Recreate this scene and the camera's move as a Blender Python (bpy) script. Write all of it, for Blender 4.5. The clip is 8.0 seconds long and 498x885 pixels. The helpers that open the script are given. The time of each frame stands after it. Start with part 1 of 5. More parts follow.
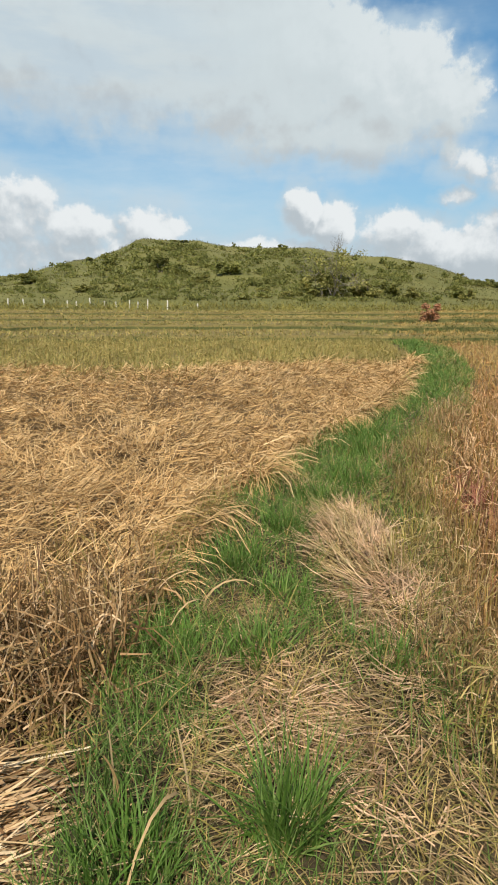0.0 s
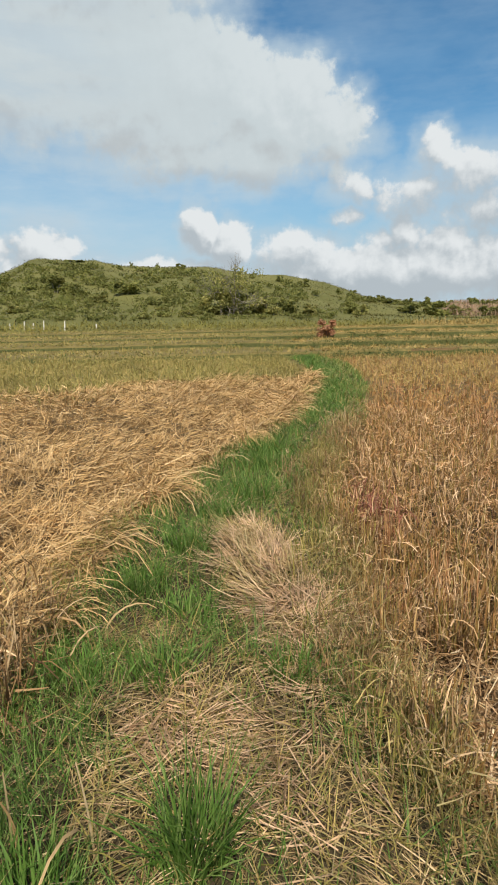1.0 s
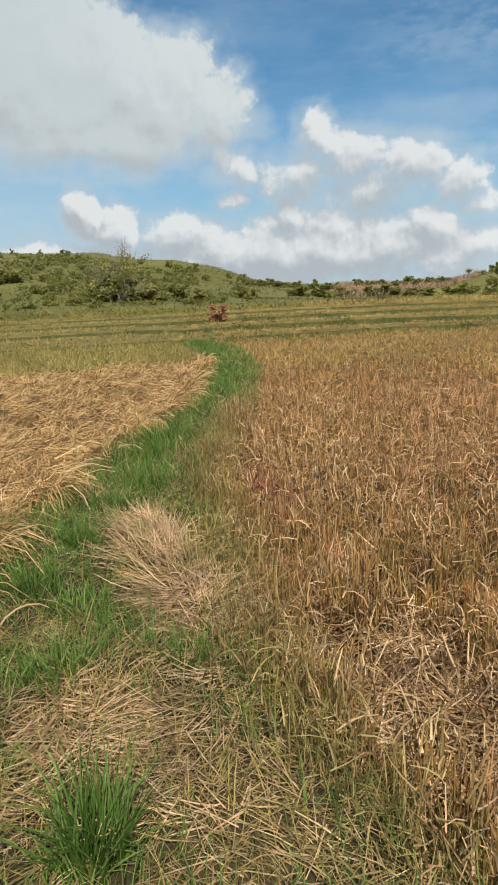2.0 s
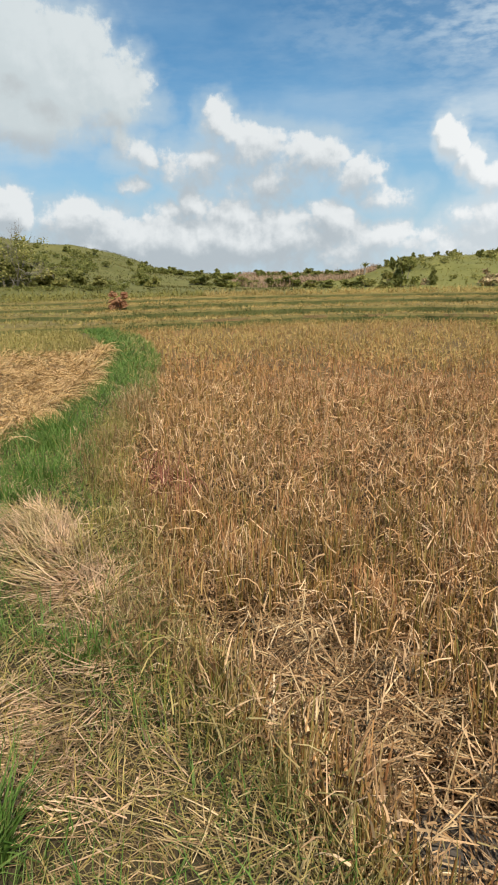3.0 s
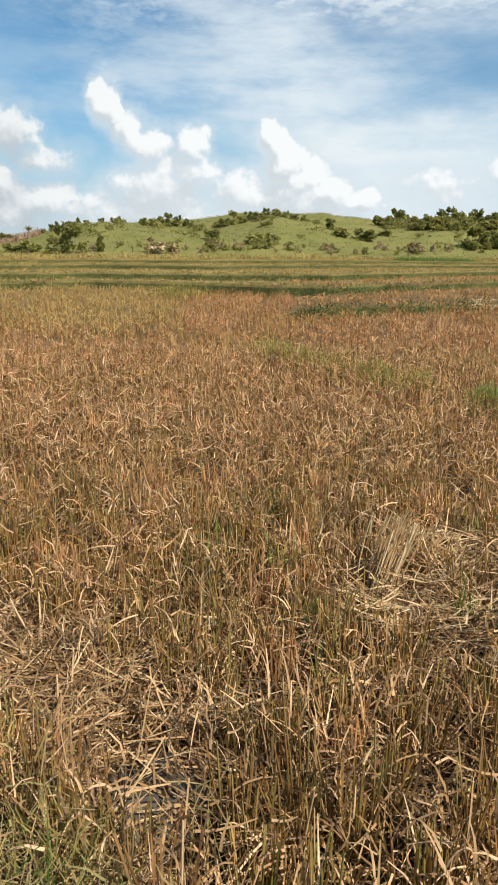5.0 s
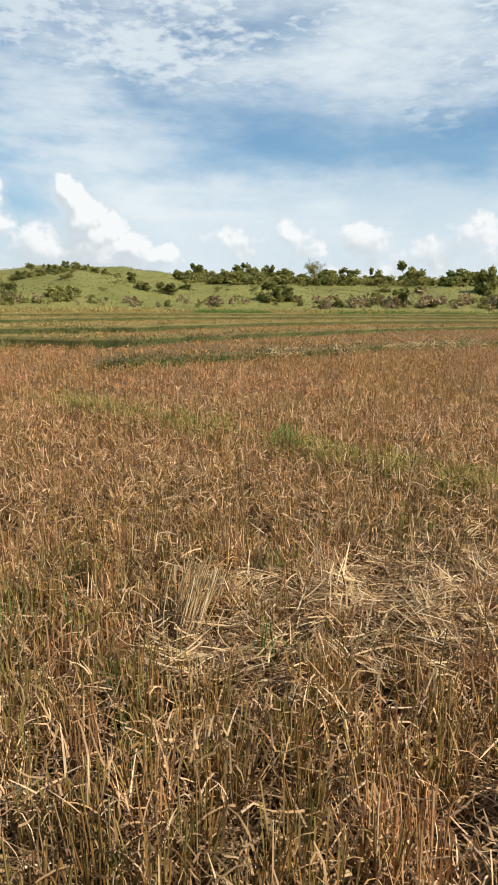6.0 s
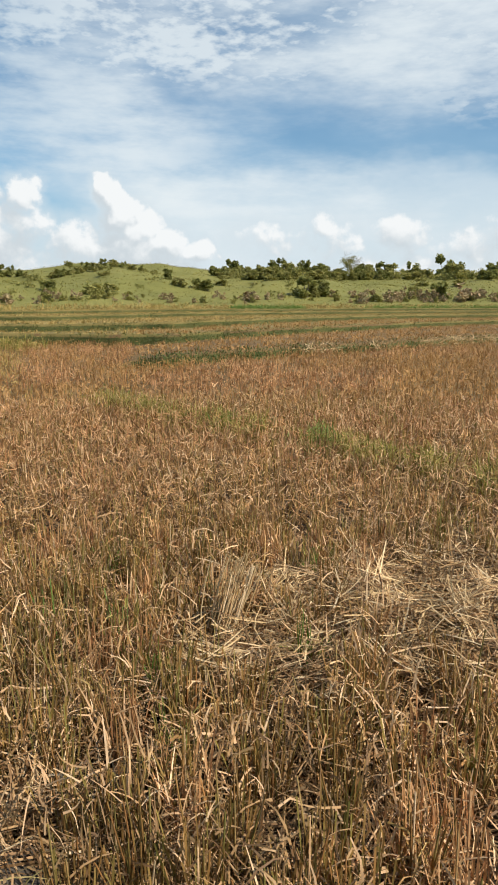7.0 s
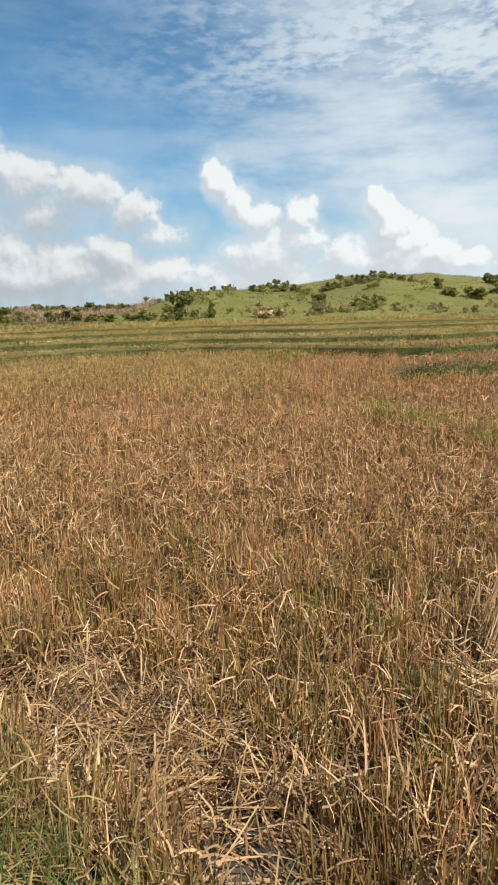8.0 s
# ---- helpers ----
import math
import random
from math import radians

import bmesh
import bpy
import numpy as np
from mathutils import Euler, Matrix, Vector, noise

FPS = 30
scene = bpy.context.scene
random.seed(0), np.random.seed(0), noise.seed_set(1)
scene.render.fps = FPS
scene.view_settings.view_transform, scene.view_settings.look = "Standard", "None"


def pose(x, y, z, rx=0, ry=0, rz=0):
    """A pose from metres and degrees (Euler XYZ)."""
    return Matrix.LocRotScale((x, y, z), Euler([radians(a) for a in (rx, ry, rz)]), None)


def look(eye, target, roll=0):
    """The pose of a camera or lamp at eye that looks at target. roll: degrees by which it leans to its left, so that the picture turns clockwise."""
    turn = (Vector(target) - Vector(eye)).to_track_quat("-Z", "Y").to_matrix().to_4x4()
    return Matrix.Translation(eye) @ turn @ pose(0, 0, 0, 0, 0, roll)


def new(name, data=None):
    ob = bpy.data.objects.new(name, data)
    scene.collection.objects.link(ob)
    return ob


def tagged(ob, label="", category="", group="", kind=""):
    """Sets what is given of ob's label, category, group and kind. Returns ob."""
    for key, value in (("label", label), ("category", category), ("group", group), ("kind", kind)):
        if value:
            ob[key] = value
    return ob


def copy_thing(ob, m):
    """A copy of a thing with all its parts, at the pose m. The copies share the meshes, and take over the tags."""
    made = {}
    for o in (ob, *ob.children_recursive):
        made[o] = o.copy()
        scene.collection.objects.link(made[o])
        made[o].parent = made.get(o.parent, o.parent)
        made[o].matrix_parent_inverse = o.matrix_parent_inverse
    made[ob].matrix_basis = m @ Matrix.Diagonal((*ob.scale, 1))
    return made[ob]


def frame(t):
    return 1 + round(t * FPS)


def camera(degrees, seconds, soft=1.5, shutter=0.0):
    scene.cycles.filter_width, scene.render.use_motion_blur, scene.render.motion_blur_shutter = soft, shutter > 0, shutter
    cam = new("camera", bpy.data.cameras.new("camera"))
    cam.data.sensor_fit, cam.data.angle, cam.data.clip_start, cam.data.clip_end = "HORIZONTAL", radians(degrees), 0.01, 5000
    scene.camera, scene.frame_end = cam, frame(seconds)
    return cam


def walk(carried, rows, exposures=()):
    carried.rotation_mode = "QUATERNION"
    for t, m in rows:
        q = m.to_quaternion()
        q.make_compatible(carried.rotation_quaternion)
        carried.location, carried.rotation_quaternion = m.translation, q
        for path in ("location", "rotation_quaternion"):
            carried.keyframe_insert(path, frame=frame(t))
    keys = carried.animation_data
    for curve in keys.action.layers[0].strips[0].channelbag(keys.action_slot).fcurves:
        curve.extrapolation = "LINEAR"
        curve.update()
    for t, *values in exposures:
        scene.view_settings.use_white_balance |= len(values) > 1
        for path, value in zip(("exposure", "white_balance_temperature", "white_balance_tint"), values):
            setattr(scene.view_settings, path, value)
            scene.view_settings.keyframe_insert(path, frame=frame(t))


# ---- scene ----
cam = camera(41.23, 8.0, soft=1.8)
# seconds, eye x y z, yaw (to the left), pitch (up), lean
PATH = [
    (0.0, 0.003, -0.002, 1.500, 0.00, -12.20, 0.80),
    (0.5, 0.031, -0.025, 1.513, -3.15, -11.82, -0.77),
    (1.0, 0.056, -0.022, 1.509, -8.21, -10.63, -0.23),
    (1.5, 0.081, -0.032, 1.513, -12.79, -11.34, -0.97),
    (2.0, 0.115, -0.030, 1.510, -17.05, -12.02, -1.73),
    (2.2, 0.115, -0.037, 1.515, -19.06, -12.11, -1.03),
    (3.3, 0.175, -0.062, 1.511, -27.51, -13.77, -0.63),
    (3.5, 0.174, -0.054, 1.508, -28.73, -14.30, -0.61),
    (4.0, 0.193, -0.062, 1.507, -32.99, -14.28, 0.34),
    (4.5, 0.215, -0.066, 1.496, -44.22, -14.29, 1.11),
    (5.0, 0.255, -0.079, 1.493, -53.05, -15.72, 0.69),
    (5.2, 0.238, -0.104, 1.507, -58.14, -12.33, 0.58),
    (6.3, 0.351, -0.165, 1.488, -70.14, -11.76, 0.42),
    (6.5, 0.347, -0.159, 1.491, -69.82, -11.42, 0.26),
    (7.0, 0.304, -0.164, 1.512, -66.21, -11.66, -0.05),
    (7.2, 0.285, -0.150, 1.512, -56.60, -11.70, -0.70),
    (7.5, 0.256, -0.126, 1.512, -44.79, -11.60, -1.68),
    (8.0, 0.254, -0.126, 1.511, -43.65, -10.52, -1.10),
]


def eye_pose(x, y, z, yaw, pitch, roll):
    ya, pi = radians(yaw), radians(pitch)
    ahead = Vector((-math.sin(ya) * math.cos(pi), math.cos(ya) * math.cos(pi), math.sin(pi)))
    return look(Vector((x, y, z)), Vector((x, y, z)) + ahead, roll)


walk(cam, [(t, eye_pose(*row)) for t, *row in PATH], [(0.0, 0.26), (1.0, 0.18), (2.0, 0.13), (3.5, 0.27), (5.0, 0.31), (6.5, 0.27), (8.0, 0.24)])

# ---- world: blue sky with cumulus and high thin cloud ----
SUN_AZ, SUN_EL = 187.0, 47.0      # clockwise from +y, and up
SKY, SUN = 0.086, 5.0


def build_world():
    world = bpy.data.worlds.new("sky")
    scene.world = world
    world.use_nodes = True
    nt = world.node_tree
    nt.nodes.clear()
    N = nt.nodes.new

    def link(a, b):
        nt.links.new(a, b)

    def math_node(tree, op, a, b=None, c=None, clamp=False):
        n = tree.nodes.new("ShaderNodeMath")
        n.operation, n.use_clamp = op, clamp
        for i, v in enumerate((a, b, c)):
            if v is None:
                continue
            if isinstance(v, (int, float)):
                n.inputs[i].default_value = v
            else:
                tree.links.new(v, n.inputs[i])
        return n.outputs[0]

    # cloud masses: azimuth (left +), elevation, half width, half height, weight
    masses = [
        (12, 18.8, 16, 6.6, 2.3), (-1, 17.5, 10, 6.2, 2.3), (-9.6, 15.9, 6.6, 4.8, 2.0), (-14.4, 14.6, 4.2, 3.5, 1.3), (-15.6, 12.0, 1.7, 2.6, 0.7), (-8.6, 13.0, 6.5, 3.0, 1.5), (-1.5, 13.4, 7, 3.0, 1.2), (30, 17, 12, 7, 2.0), (8, 25, 16, 7, 2.2),
        (-17.2, 10.3, 1.6, 1.8, 0.7), (-22, 3.6, 17, 2.9, 1.5), (-1.5, 3.4, 6, 1.7, 1.2),
        (19, 5.8, 4.0, 3.4, 1.15), (14.5, 4.9, 4, 2.4, 1.0), (8.6, 5.0, 3.0, 2.6, 1.0), (25, 5, 6, 3.4, 1.0), (12, 3.0, 12, 2.2, 0.95),
        (-4.4, 7.0, 1.9, 2.4, 1.6), (-6.7, 5.6, 2.5, 2.3, 1.4), (-3.0, 3.4, 6, 1.6, 0.85),
        (-11.6, 5.0, 3.0, 2.3, 1.15), (-15.5, 4.4, 4.2, 2.4, 1.0), (-19.0, 5.0, 3.0, 2.4, 1.0), (-15, 2.6, 11, 2.0, 0.95),
        (-21.4, 6.8, 2.2, 2.1, 1.1), (-24.0, 5.4, 3.2, 2.4, 1.15), (-28.5, 4.8, 3.4, 2.3, 1.0), (-32.3, 5.2, 3.0, 2.2, 1.1), (-36.5, 3.8, 3.4, 1.8, 1.0), (-29, 2.8, 12, 2.2, 1.0),
        (-23.2, 12.8, 1.7, 1.8, 0.9), (-24.6, 11.6, 2.1, 1.8, 0.8), (-25.8, 10.4, 4.4, 2.2, 0.8), (-27.0, 8.4, 5.0, 2.4, 0.75), (-31.0, 10.0, 3.2, 2.0, 0.95), (-22.0, 9.4, 3.6, 2.2, 0.8), (-34.0, 8.6, 3.2, 1.6, 0.7), (-36.6, 7.0, 2.4, 1.4, 0.55), (-16, 7.9, 1.4, 0.8, 0.65),
        (-41.6, 11.0, 1.2, 1.9, 1.25), (-43.2, 9.2, 1.5, 1.7, 1.0), (-45.2, 7.8, 1.8, 1.8, 0.95), (-48.2, 8.4, 1.6, 1.6, 1.1), (-47.5, 6.2, 3.0, 2.0, 1.0), (-45.5, 4.6, 4.2, 2.8, 1.2), (-44, 3.0, 8.0, 2.2, 0.95),
        (-54.7, 8.6, 1.3, 1.5, 1.5), (-55.6, 7.2, 1.9, 1.9, 1.5), (-57.2, 5.9, 2.3, 1.9, 1.4), (-59.6, 5.0, 2.4, 1.7, 1.35), (-61.8, 4.3, 2.0, 1.3, 1.2), (-56.6, 4.4, 4.4, 2.6, 1.25), (-53.0, 4.6, 3.0, 2.4, 1.0), (-57, 3.0, 8, 2.0, 0.9),
        (-68, 5.2, 3.0, 1.5, 0.55), (-72.5, 6.2, 1.2, 1.3, 0.65), (-73.5, 5.0, 2.4, 1.6, 0.6), (-78.6, 5.6, 2.4, 1.7, 0.7), (-84.5, 4.6, 2.6, 1.6, 0.65), (-88, 5.0, 4.0, 2.2, 0.65), (-78, 2.6, 14, 1.8, 0.7),
        (60, 6, 14, 5, 1.1), (100, 8, 20, 6, 1.1), (150, 7, 25, 5, 1.1), (-120, 7, 16, 5, 1.0), (-155, 8, 18, 6, 1.0),
    ]
    group = bpy.data.node_groups.new("cumulus", "ShaderNodeTree")
    group.interface.new_socket("Place", in_out="INPUT", socket_type="NodeSocketVector")
    group.interface.new_socket("Mass", in_out="OUTPUT", socket_type="NodeSocketFloat")
    group.interface.new_socket("Bulk", in_out="OUTPUT", socket_type="NodeSocketFloat")
    gi, go = group.nodes.new("NodeGroupInput"), group.nodes.new("NodeGroupOutput")
    total = None
    # the outlines wander, broadly and finely
    bent = gi.outputs[0]
    for scale, reach_, detail in ((0.30, 2.2, 2), (1.1, 0.85, 4)):
        wander = group.nodes.new("ShaderNodeTexNoise")
        wander.noise_dimensions = "2D"
        wander.inputs["Scale"].default_value, wander.inputs["Detail"].default_value = scale, detail
        group.links.new(gi.outputs[0], wander.inputs["Vector"])
        shift = group.nodes.new("ShaderNodeVectorMath")
        shift.operation = "MULTIPLY_ADD"
        group.links.new(wander.outputs["Color"], shift.inputs[0])
        shift.inputs[1].default_value, shift.inputs[2].default_value = (reach_, reach_ * 0.7, 0), (-reach_ / 2, -reach_ * 0.35, 0)
        sum_ = group.nodes.new("ShaderNodeVectorMath")
        group.links.new(bent, sum_.inputs[0])
        group.links.new(shift.outputs[0], sum_.inputs[1])
        bent = sum_.outputs[0]
    for az, el, rx, ry, weight in masses:
        sub = group.nodes.new("ShaderNodeVectorMath")
        sub.operation = "SUBTRACT"
        group.links.new(bent, sub.inputs[0])
        sub.inputs[1].default_value = (az, el, 0)
        mul = group.nodes.new("ShaderNodeVectorMath")
        mul.operation = "MULTIPLY"
        group.links.new(sub.outputs[0], mul.inputs[0])
        mul.inputs[1].default_value = (1 / rx, 1 / ry, 0)
        length = group.nodes.new("ShaderNodeVectorMath")
        length.operation = "LENGTH"
        group.links.new(mul.outputs[0], length.inputs[0])
        blob = math_node(group, "MULTIPLY_ADD", math_node(group, "POWER", length.outputs["Value"], 1.7), -weight, weight)
        total = blob if total is None else math_node(group, "SMOOTH_MAX", total, blob, 0.18)
    noise_1 = group.nodes.new("ShaderNodeTexNoise")
    noise_1.noise_dimensions = "2D"
    noise_1.inputs["Scale"].default_value = 0.28
    noise_1.inputs["Detail"].default_value = 7
    noise_1.inputs["Roughness"].default_value = 0.56
    group.links.new(gi.outputs[0], noise_1.inputs["Vector"])
    noise_2 = group.nodes.new("ShaderNodeTexNoise")
    noise_2.noise_dimensions = "2D"
    noise_2.inputs["Scale"].default_value = 0.95
    noise_2.inputs["Detail"].default_value = 6
    noise_2.inputs["Roughness"].default_value = 0.6
    group.links.new(gi.outputs[0], noise_2.inputs["Vector"])
    rough = math_node(group, "ADD", math_node(group, "MULTIPLY_ADD", noise_1.outputs[0], 1.5, -0.75), math_node(group, "MULTIPLY_ADD", noise_2.outputs[0], 1.05, -0.525))
    group.links.new(math_node(group, "ADD", total, rough), go.inputs[0])
    noise_3 = group.nodes.new("ShaderNodeTexNoise")
    noise_3.noise_dimensions = "2D"
    noise_3.inputs["Scale"].default_value = 0.38
    noise_3.inputs["Detail"].default_value = 5
    noise_3.inputs["Roughness"].default_value = 0.5
    group.links.new(gi.outputs[0], noise_3.inputs["Vector"])
    group.links.new(math_node(group, "ADD", total, math_node(group, "MULTIPLY_ADD", noise_3.outputs[0], 1.2, -0.6)), go.inputs[1])

    coord = N("ShaderNodeTexCoord")
    sep = N("ShaderNodeSeparateXYZ")
    link(coord.outputs["Generated"], sep.inputs[0])
    az = math_node(nt, "MULTIPLY", math_node(nt, "ARCTAN2", math_node(nt, "MULTIPLY", sep.outputs[0], -1.0), sep.outputs[1]), 57.29578)
    el = math_node(nt, "MULTIPLY", math_node(nt, "ARCSINE", sep.outputs[2]), 57.29578)
    place = N("ShaderNodeCombineXYZ")
    link(az, place.inputs[0])
    link(el, place.inputs[1])

    def wandering(value, amount, seed):
        n = N("ShaderNodeTexNoise")
        n.noise_dimensions = "2D"
        n.inputs["Scale"].default_value, n.inputs["Detail"].default_value, n.inputs["Roughness"].default_value = 1.0, 5, 0.6
        at = N("ShaderNodeVectorMath")
        at.operation = "MULTIPLY_ADD"
        at.inputs[1].default_value, at.inputs[2].default_value = (0.055, 0.13, 0), (seed, seed * 2.3, 0)
        link(place.outputs[0], at.inputs[0])
        link(at.outputs[0], n.inputs["Vector"])
        return math_node(nt, "ADD", value, math_node(nt, "MULTIPLY_ADD", n.outputs[0], 2 * amount, -amount))

    def mass_at(offset):
        node = N("ShaderNodeGroup")
        node.node_tree = group
        add = N("ShaderNodeVectorMath")
        add.inputs[1].default_value = offset
        link(place.outputs[0], add.inputs[0])
        link(add.outputs[0], node.inputs[0])
        return node.outputs

    def ramp(value, low, high):
        n = N("ShaderNodeMapRange")
        n.interpolation_type = "SMOOTHSTEP"
        n.inputs["From Min"].default_value, n.inputs["From Max"].default_value = low, high
        link(value, n.inputs["Value"])
        return n.outputs[0]

    def tex(vector_scale, detail, rough=0.55, seed=0.0):
        mul = N("ShaderNodeVectorMath")
        mul.operation = "MULTIPLY_ADD"
        mul.inputs[1].default_value = vector_scale
        mul.inputs[2].default_value = (seed, seed * 1.7, 0)
        link(place.outputs[0], mul.inputs[0])
        n = N("ShaderNodeTexNoise")
        n.noise_dimensions = "2D"
        n.inputs["Scale"].default_value = 1.0
        n.inputs["Detail"].default_value = detail
        n.inputs["Roughness"].default_value = rough
        link(mul.outputs[0], n.inputs["Vector"])
        return n.outputs[0]

    here, above = mass_at((0, 0, 0)), mass_at((-0.6, 1.3, 0))
    # sunlit tops, crisp, against grey undersides that melt into the haze
    slope = math_node(nt, "SUBTRACT", here[1], above[1])
    billow = math_node(nt, "SUBTRACT", here[0], mass_at((-0.22, 0.42, 0))[0])
    lit = ramp(math_node(nt, "MULTIPLY_ADD", billow, 0.55, slope), -0.30, 0.98)
    soft = math_node(nt, "MULTIPLY_ADD", lit, -0.62, 1.16)
    depth = math_node(nt, "DIVIDE", math_node(nt, "ADD", here[0], 0.08), soft)
    cover = ramp(depth, 0.0, 1.0)
    # the great cloud overhead is duller than the small ones
    thick = math_node(nt, "MULTIPLY", ramp(el, 10.3, 12.2), ramp(az, -20.5, -16.5))

    def mix(fac, a, b):
        n = N("ShaderNodeMix")
        n.data_type = "RGBA"
        for i, v in ((0, fac), (6, a), (7, b)):
            if isinstance(v, tuple):
                n.inputs[i].default_value = (*v, 1)
            elif isinstance(v, float):
                n.inputs[i].default_value = v
            else:
                link(v, n.inputs[i])
        return n.outputs[2]

    sky = N("ShaderNodeTexSky")
    sky.sky_type, sky.sun_disc = "NISHITA", False
    sky.sun_elevation, sky.sun_rotation = radians(SUN_EL), radians(SUN_AZ)
    sky.air_density, sky.dust_density, sky.ozone_density = 1.0, 0.6, 2.5
    blue = N("ShaderNodeVectorMath")
    blue.operation = "MULTIPLY"
    blue.inputs[1].default_value = (SKY * 0.56, SKY * 0.98, SKY * 1.10)
    link(sky.outputs[0], blue.inputs[0])

    sunward = ramp(az, -30.0, -46.0)
    bright = mix(thick, mix(sunward, (0.68, 0.71, 0.72), (0.765, 0.785, 0.79)), mix(ramp(az, 2.0, -14.0), (0.53, 0.595, 0.615), (0.60, 0.65, 0.665)))
    shade = mix(thick, mix(sunward, (0.40, 0.45, 0.485), (0.52, 0.575, 0.61)), mix(ramp(slope, -0.9, -0.15), (0.44, 0.475, 0.49), (0.51, 0.57, 0.59)))
    cumulus = mix(lit, shade, bright)
    # thin high cloud, streaked and rippled, towards the sun's side
    az_w, el_w = wandering(az, 12.0, 2.7), wandering(el, 4.2, 6.4)
    side = math_node(nt, "MULTIPLY_ADD", ramp(az_w, -24.0, -46.0), 0.72, 0.28)
    high = ramp(el_w, 4.5, 11.0)
    streak = ramp(tex((0.045, 0.17, 0), 6, 0.62, 3.1), 0.34, 0.70)
    flock = tex((0.10, 0.24, 0), 3, 0.55, 5.7)
    ripple = math_node(nt, "MULTIPLY_ADD", ramp(math_node(nt, "MULTIPLY_ADD", tex((0.62, 1.65, 0), 3.0, 0.55, 8.3), 0.62, math_node(nt, "MULTIPLY", flock, 0.62)), 0.42, 0.78), 0.80, 0.16)
    upper = math_node(nt, "MULTIPLY", math_node(nt, "MULTIPLY", ramp(el_w, 13.6, 18.4), ramp(az_w, -22.0, -56.0)), ripple)
    veil = math_node(nt, "MULTIPLY", math_node(nt, "MULTIPLY", side, high), math_node(nt, "MULTIPLY_ADD", streak, 0.66, math_node(nt, "MULTIPLY", ramp(az_w, -40.0, -58.0), 0.25)))
    west = math_node(nt, "MULTIPLY", math_node(nt, "MULTIPLY", ramp(az_w, -14.0, 4.0), ramp(el_w, 15.5, 9.0)), math_node(nt, "MULTIPLY_ADD", streak, 0.42, 0.36))
    veil = math_node(nt, "MAXIMUM", veil, west)
    clear = math_node(nt, "MULTIPLY", math_node(nt, "MULTIPLY", ramp(el_w, 9.6, 12.6), ramp(el_w, 17.6, 14.6)), ramp(az_w, -54.0, -70.0))
    veil = math_node(nt, "MULTIPLY", veil, math_node(nt, "MULTIPLY_ADD", clear, -0.50, 1.0))
    veil = math_node(nt, "MAXIMUM", veil, math_node(nt, "MULTIPLY", upper, 0.88))
    bank = math_node(nt, "MULTIPLY", ramp(el_w, 13.2, 9.0), ramp(az_w, -46.0, -62.0))
    veil = math_node(nt, "MAXIMUM", veil, math_node(nt, "MULTIPLY", bank, math_node(nt, "MULTIPLY_ADD", streak, 0.42, 0.58)))
    # overhead the thin cloud breaks up
    veil = math_node(nt, "MULTIPLY", veil, math_node(nt, "MULTIPLY_ADD", ramp(el, 46.0, 30.0), 0.75, 0.25))
    haze = math_node(nt, "MULTIPLY", ramp(el, 14.0, 1.0), 0.86)
    base = mix(haze, blue.outputs[0], mix(ramp(az, -34.0, -48.0), (0.37, 0.49, 0.585), (0.48, 0.575, 0.64)))
    base = mix(math_node(nt, "MULTIPLY", ramp(tex((0.06, 0.13, 0), 4, 0.55, 11.0), 0.40, 0.72), 0.18), base, (0.36, 0.53, 0.68))
    base = mix(veil, base, mix(ramp(az, -30.0, -60.0), (0.48, 0.585, 0.66), (0.655, 0.715, 0.745)))
    torn = math_node(nt, "MULTIPLY", math_node(nt, "MULTIPLY", thick, ramp(az, -4.0, 14.0)), math_node(nt, "MULTIPLY_ADD", ramp(tex((0.10, 0.42, 0), 5, 0.6, 21.0), 0.36, 0.66), 0.34, 0.06))
    cover = math_node(nt, "MULTIPLY", cover, math_node(nt, "SUBTRACT", 1.0, torn))
    # pale thin vapour round the heaps
    vapour = math_node(nt, "MULTIPLY", ramp(math_node(nt, "MULTIPLY_ADD", streak, 0.5, here[1]), -0.95, 0.75), 0.72)
    base = mix(vapour, base, mix(sunward, (0.44, 0.54, 0.61), (0.56, 0.64, 0.69)))
    final = mix(cover, base, cumulus)
    back = N("ShaderNodeBackground")
    link(final, back.inputs[0])
    out = N("ShaderNodeOutputWorld")
    link(back.outputs[0], out.inputs[0])


build_world()
sun_data = bpy.data.lights.new("sun", "SUN")
sun_data.energy, sun_data.angle, sun_data.color = SUN, radians(0.6), (1.0, 0.94, 0.85)
sun = new("sun", sun_data)
sa, se = radians(SUN_AZ), radians(SUN_EL)
sun.matrix_world = look(Vector((math.sin(sa) * math.cos(se), math.cos(sa) * math.cos(se), math.sin(se))) * 60, (0, 0, 0))


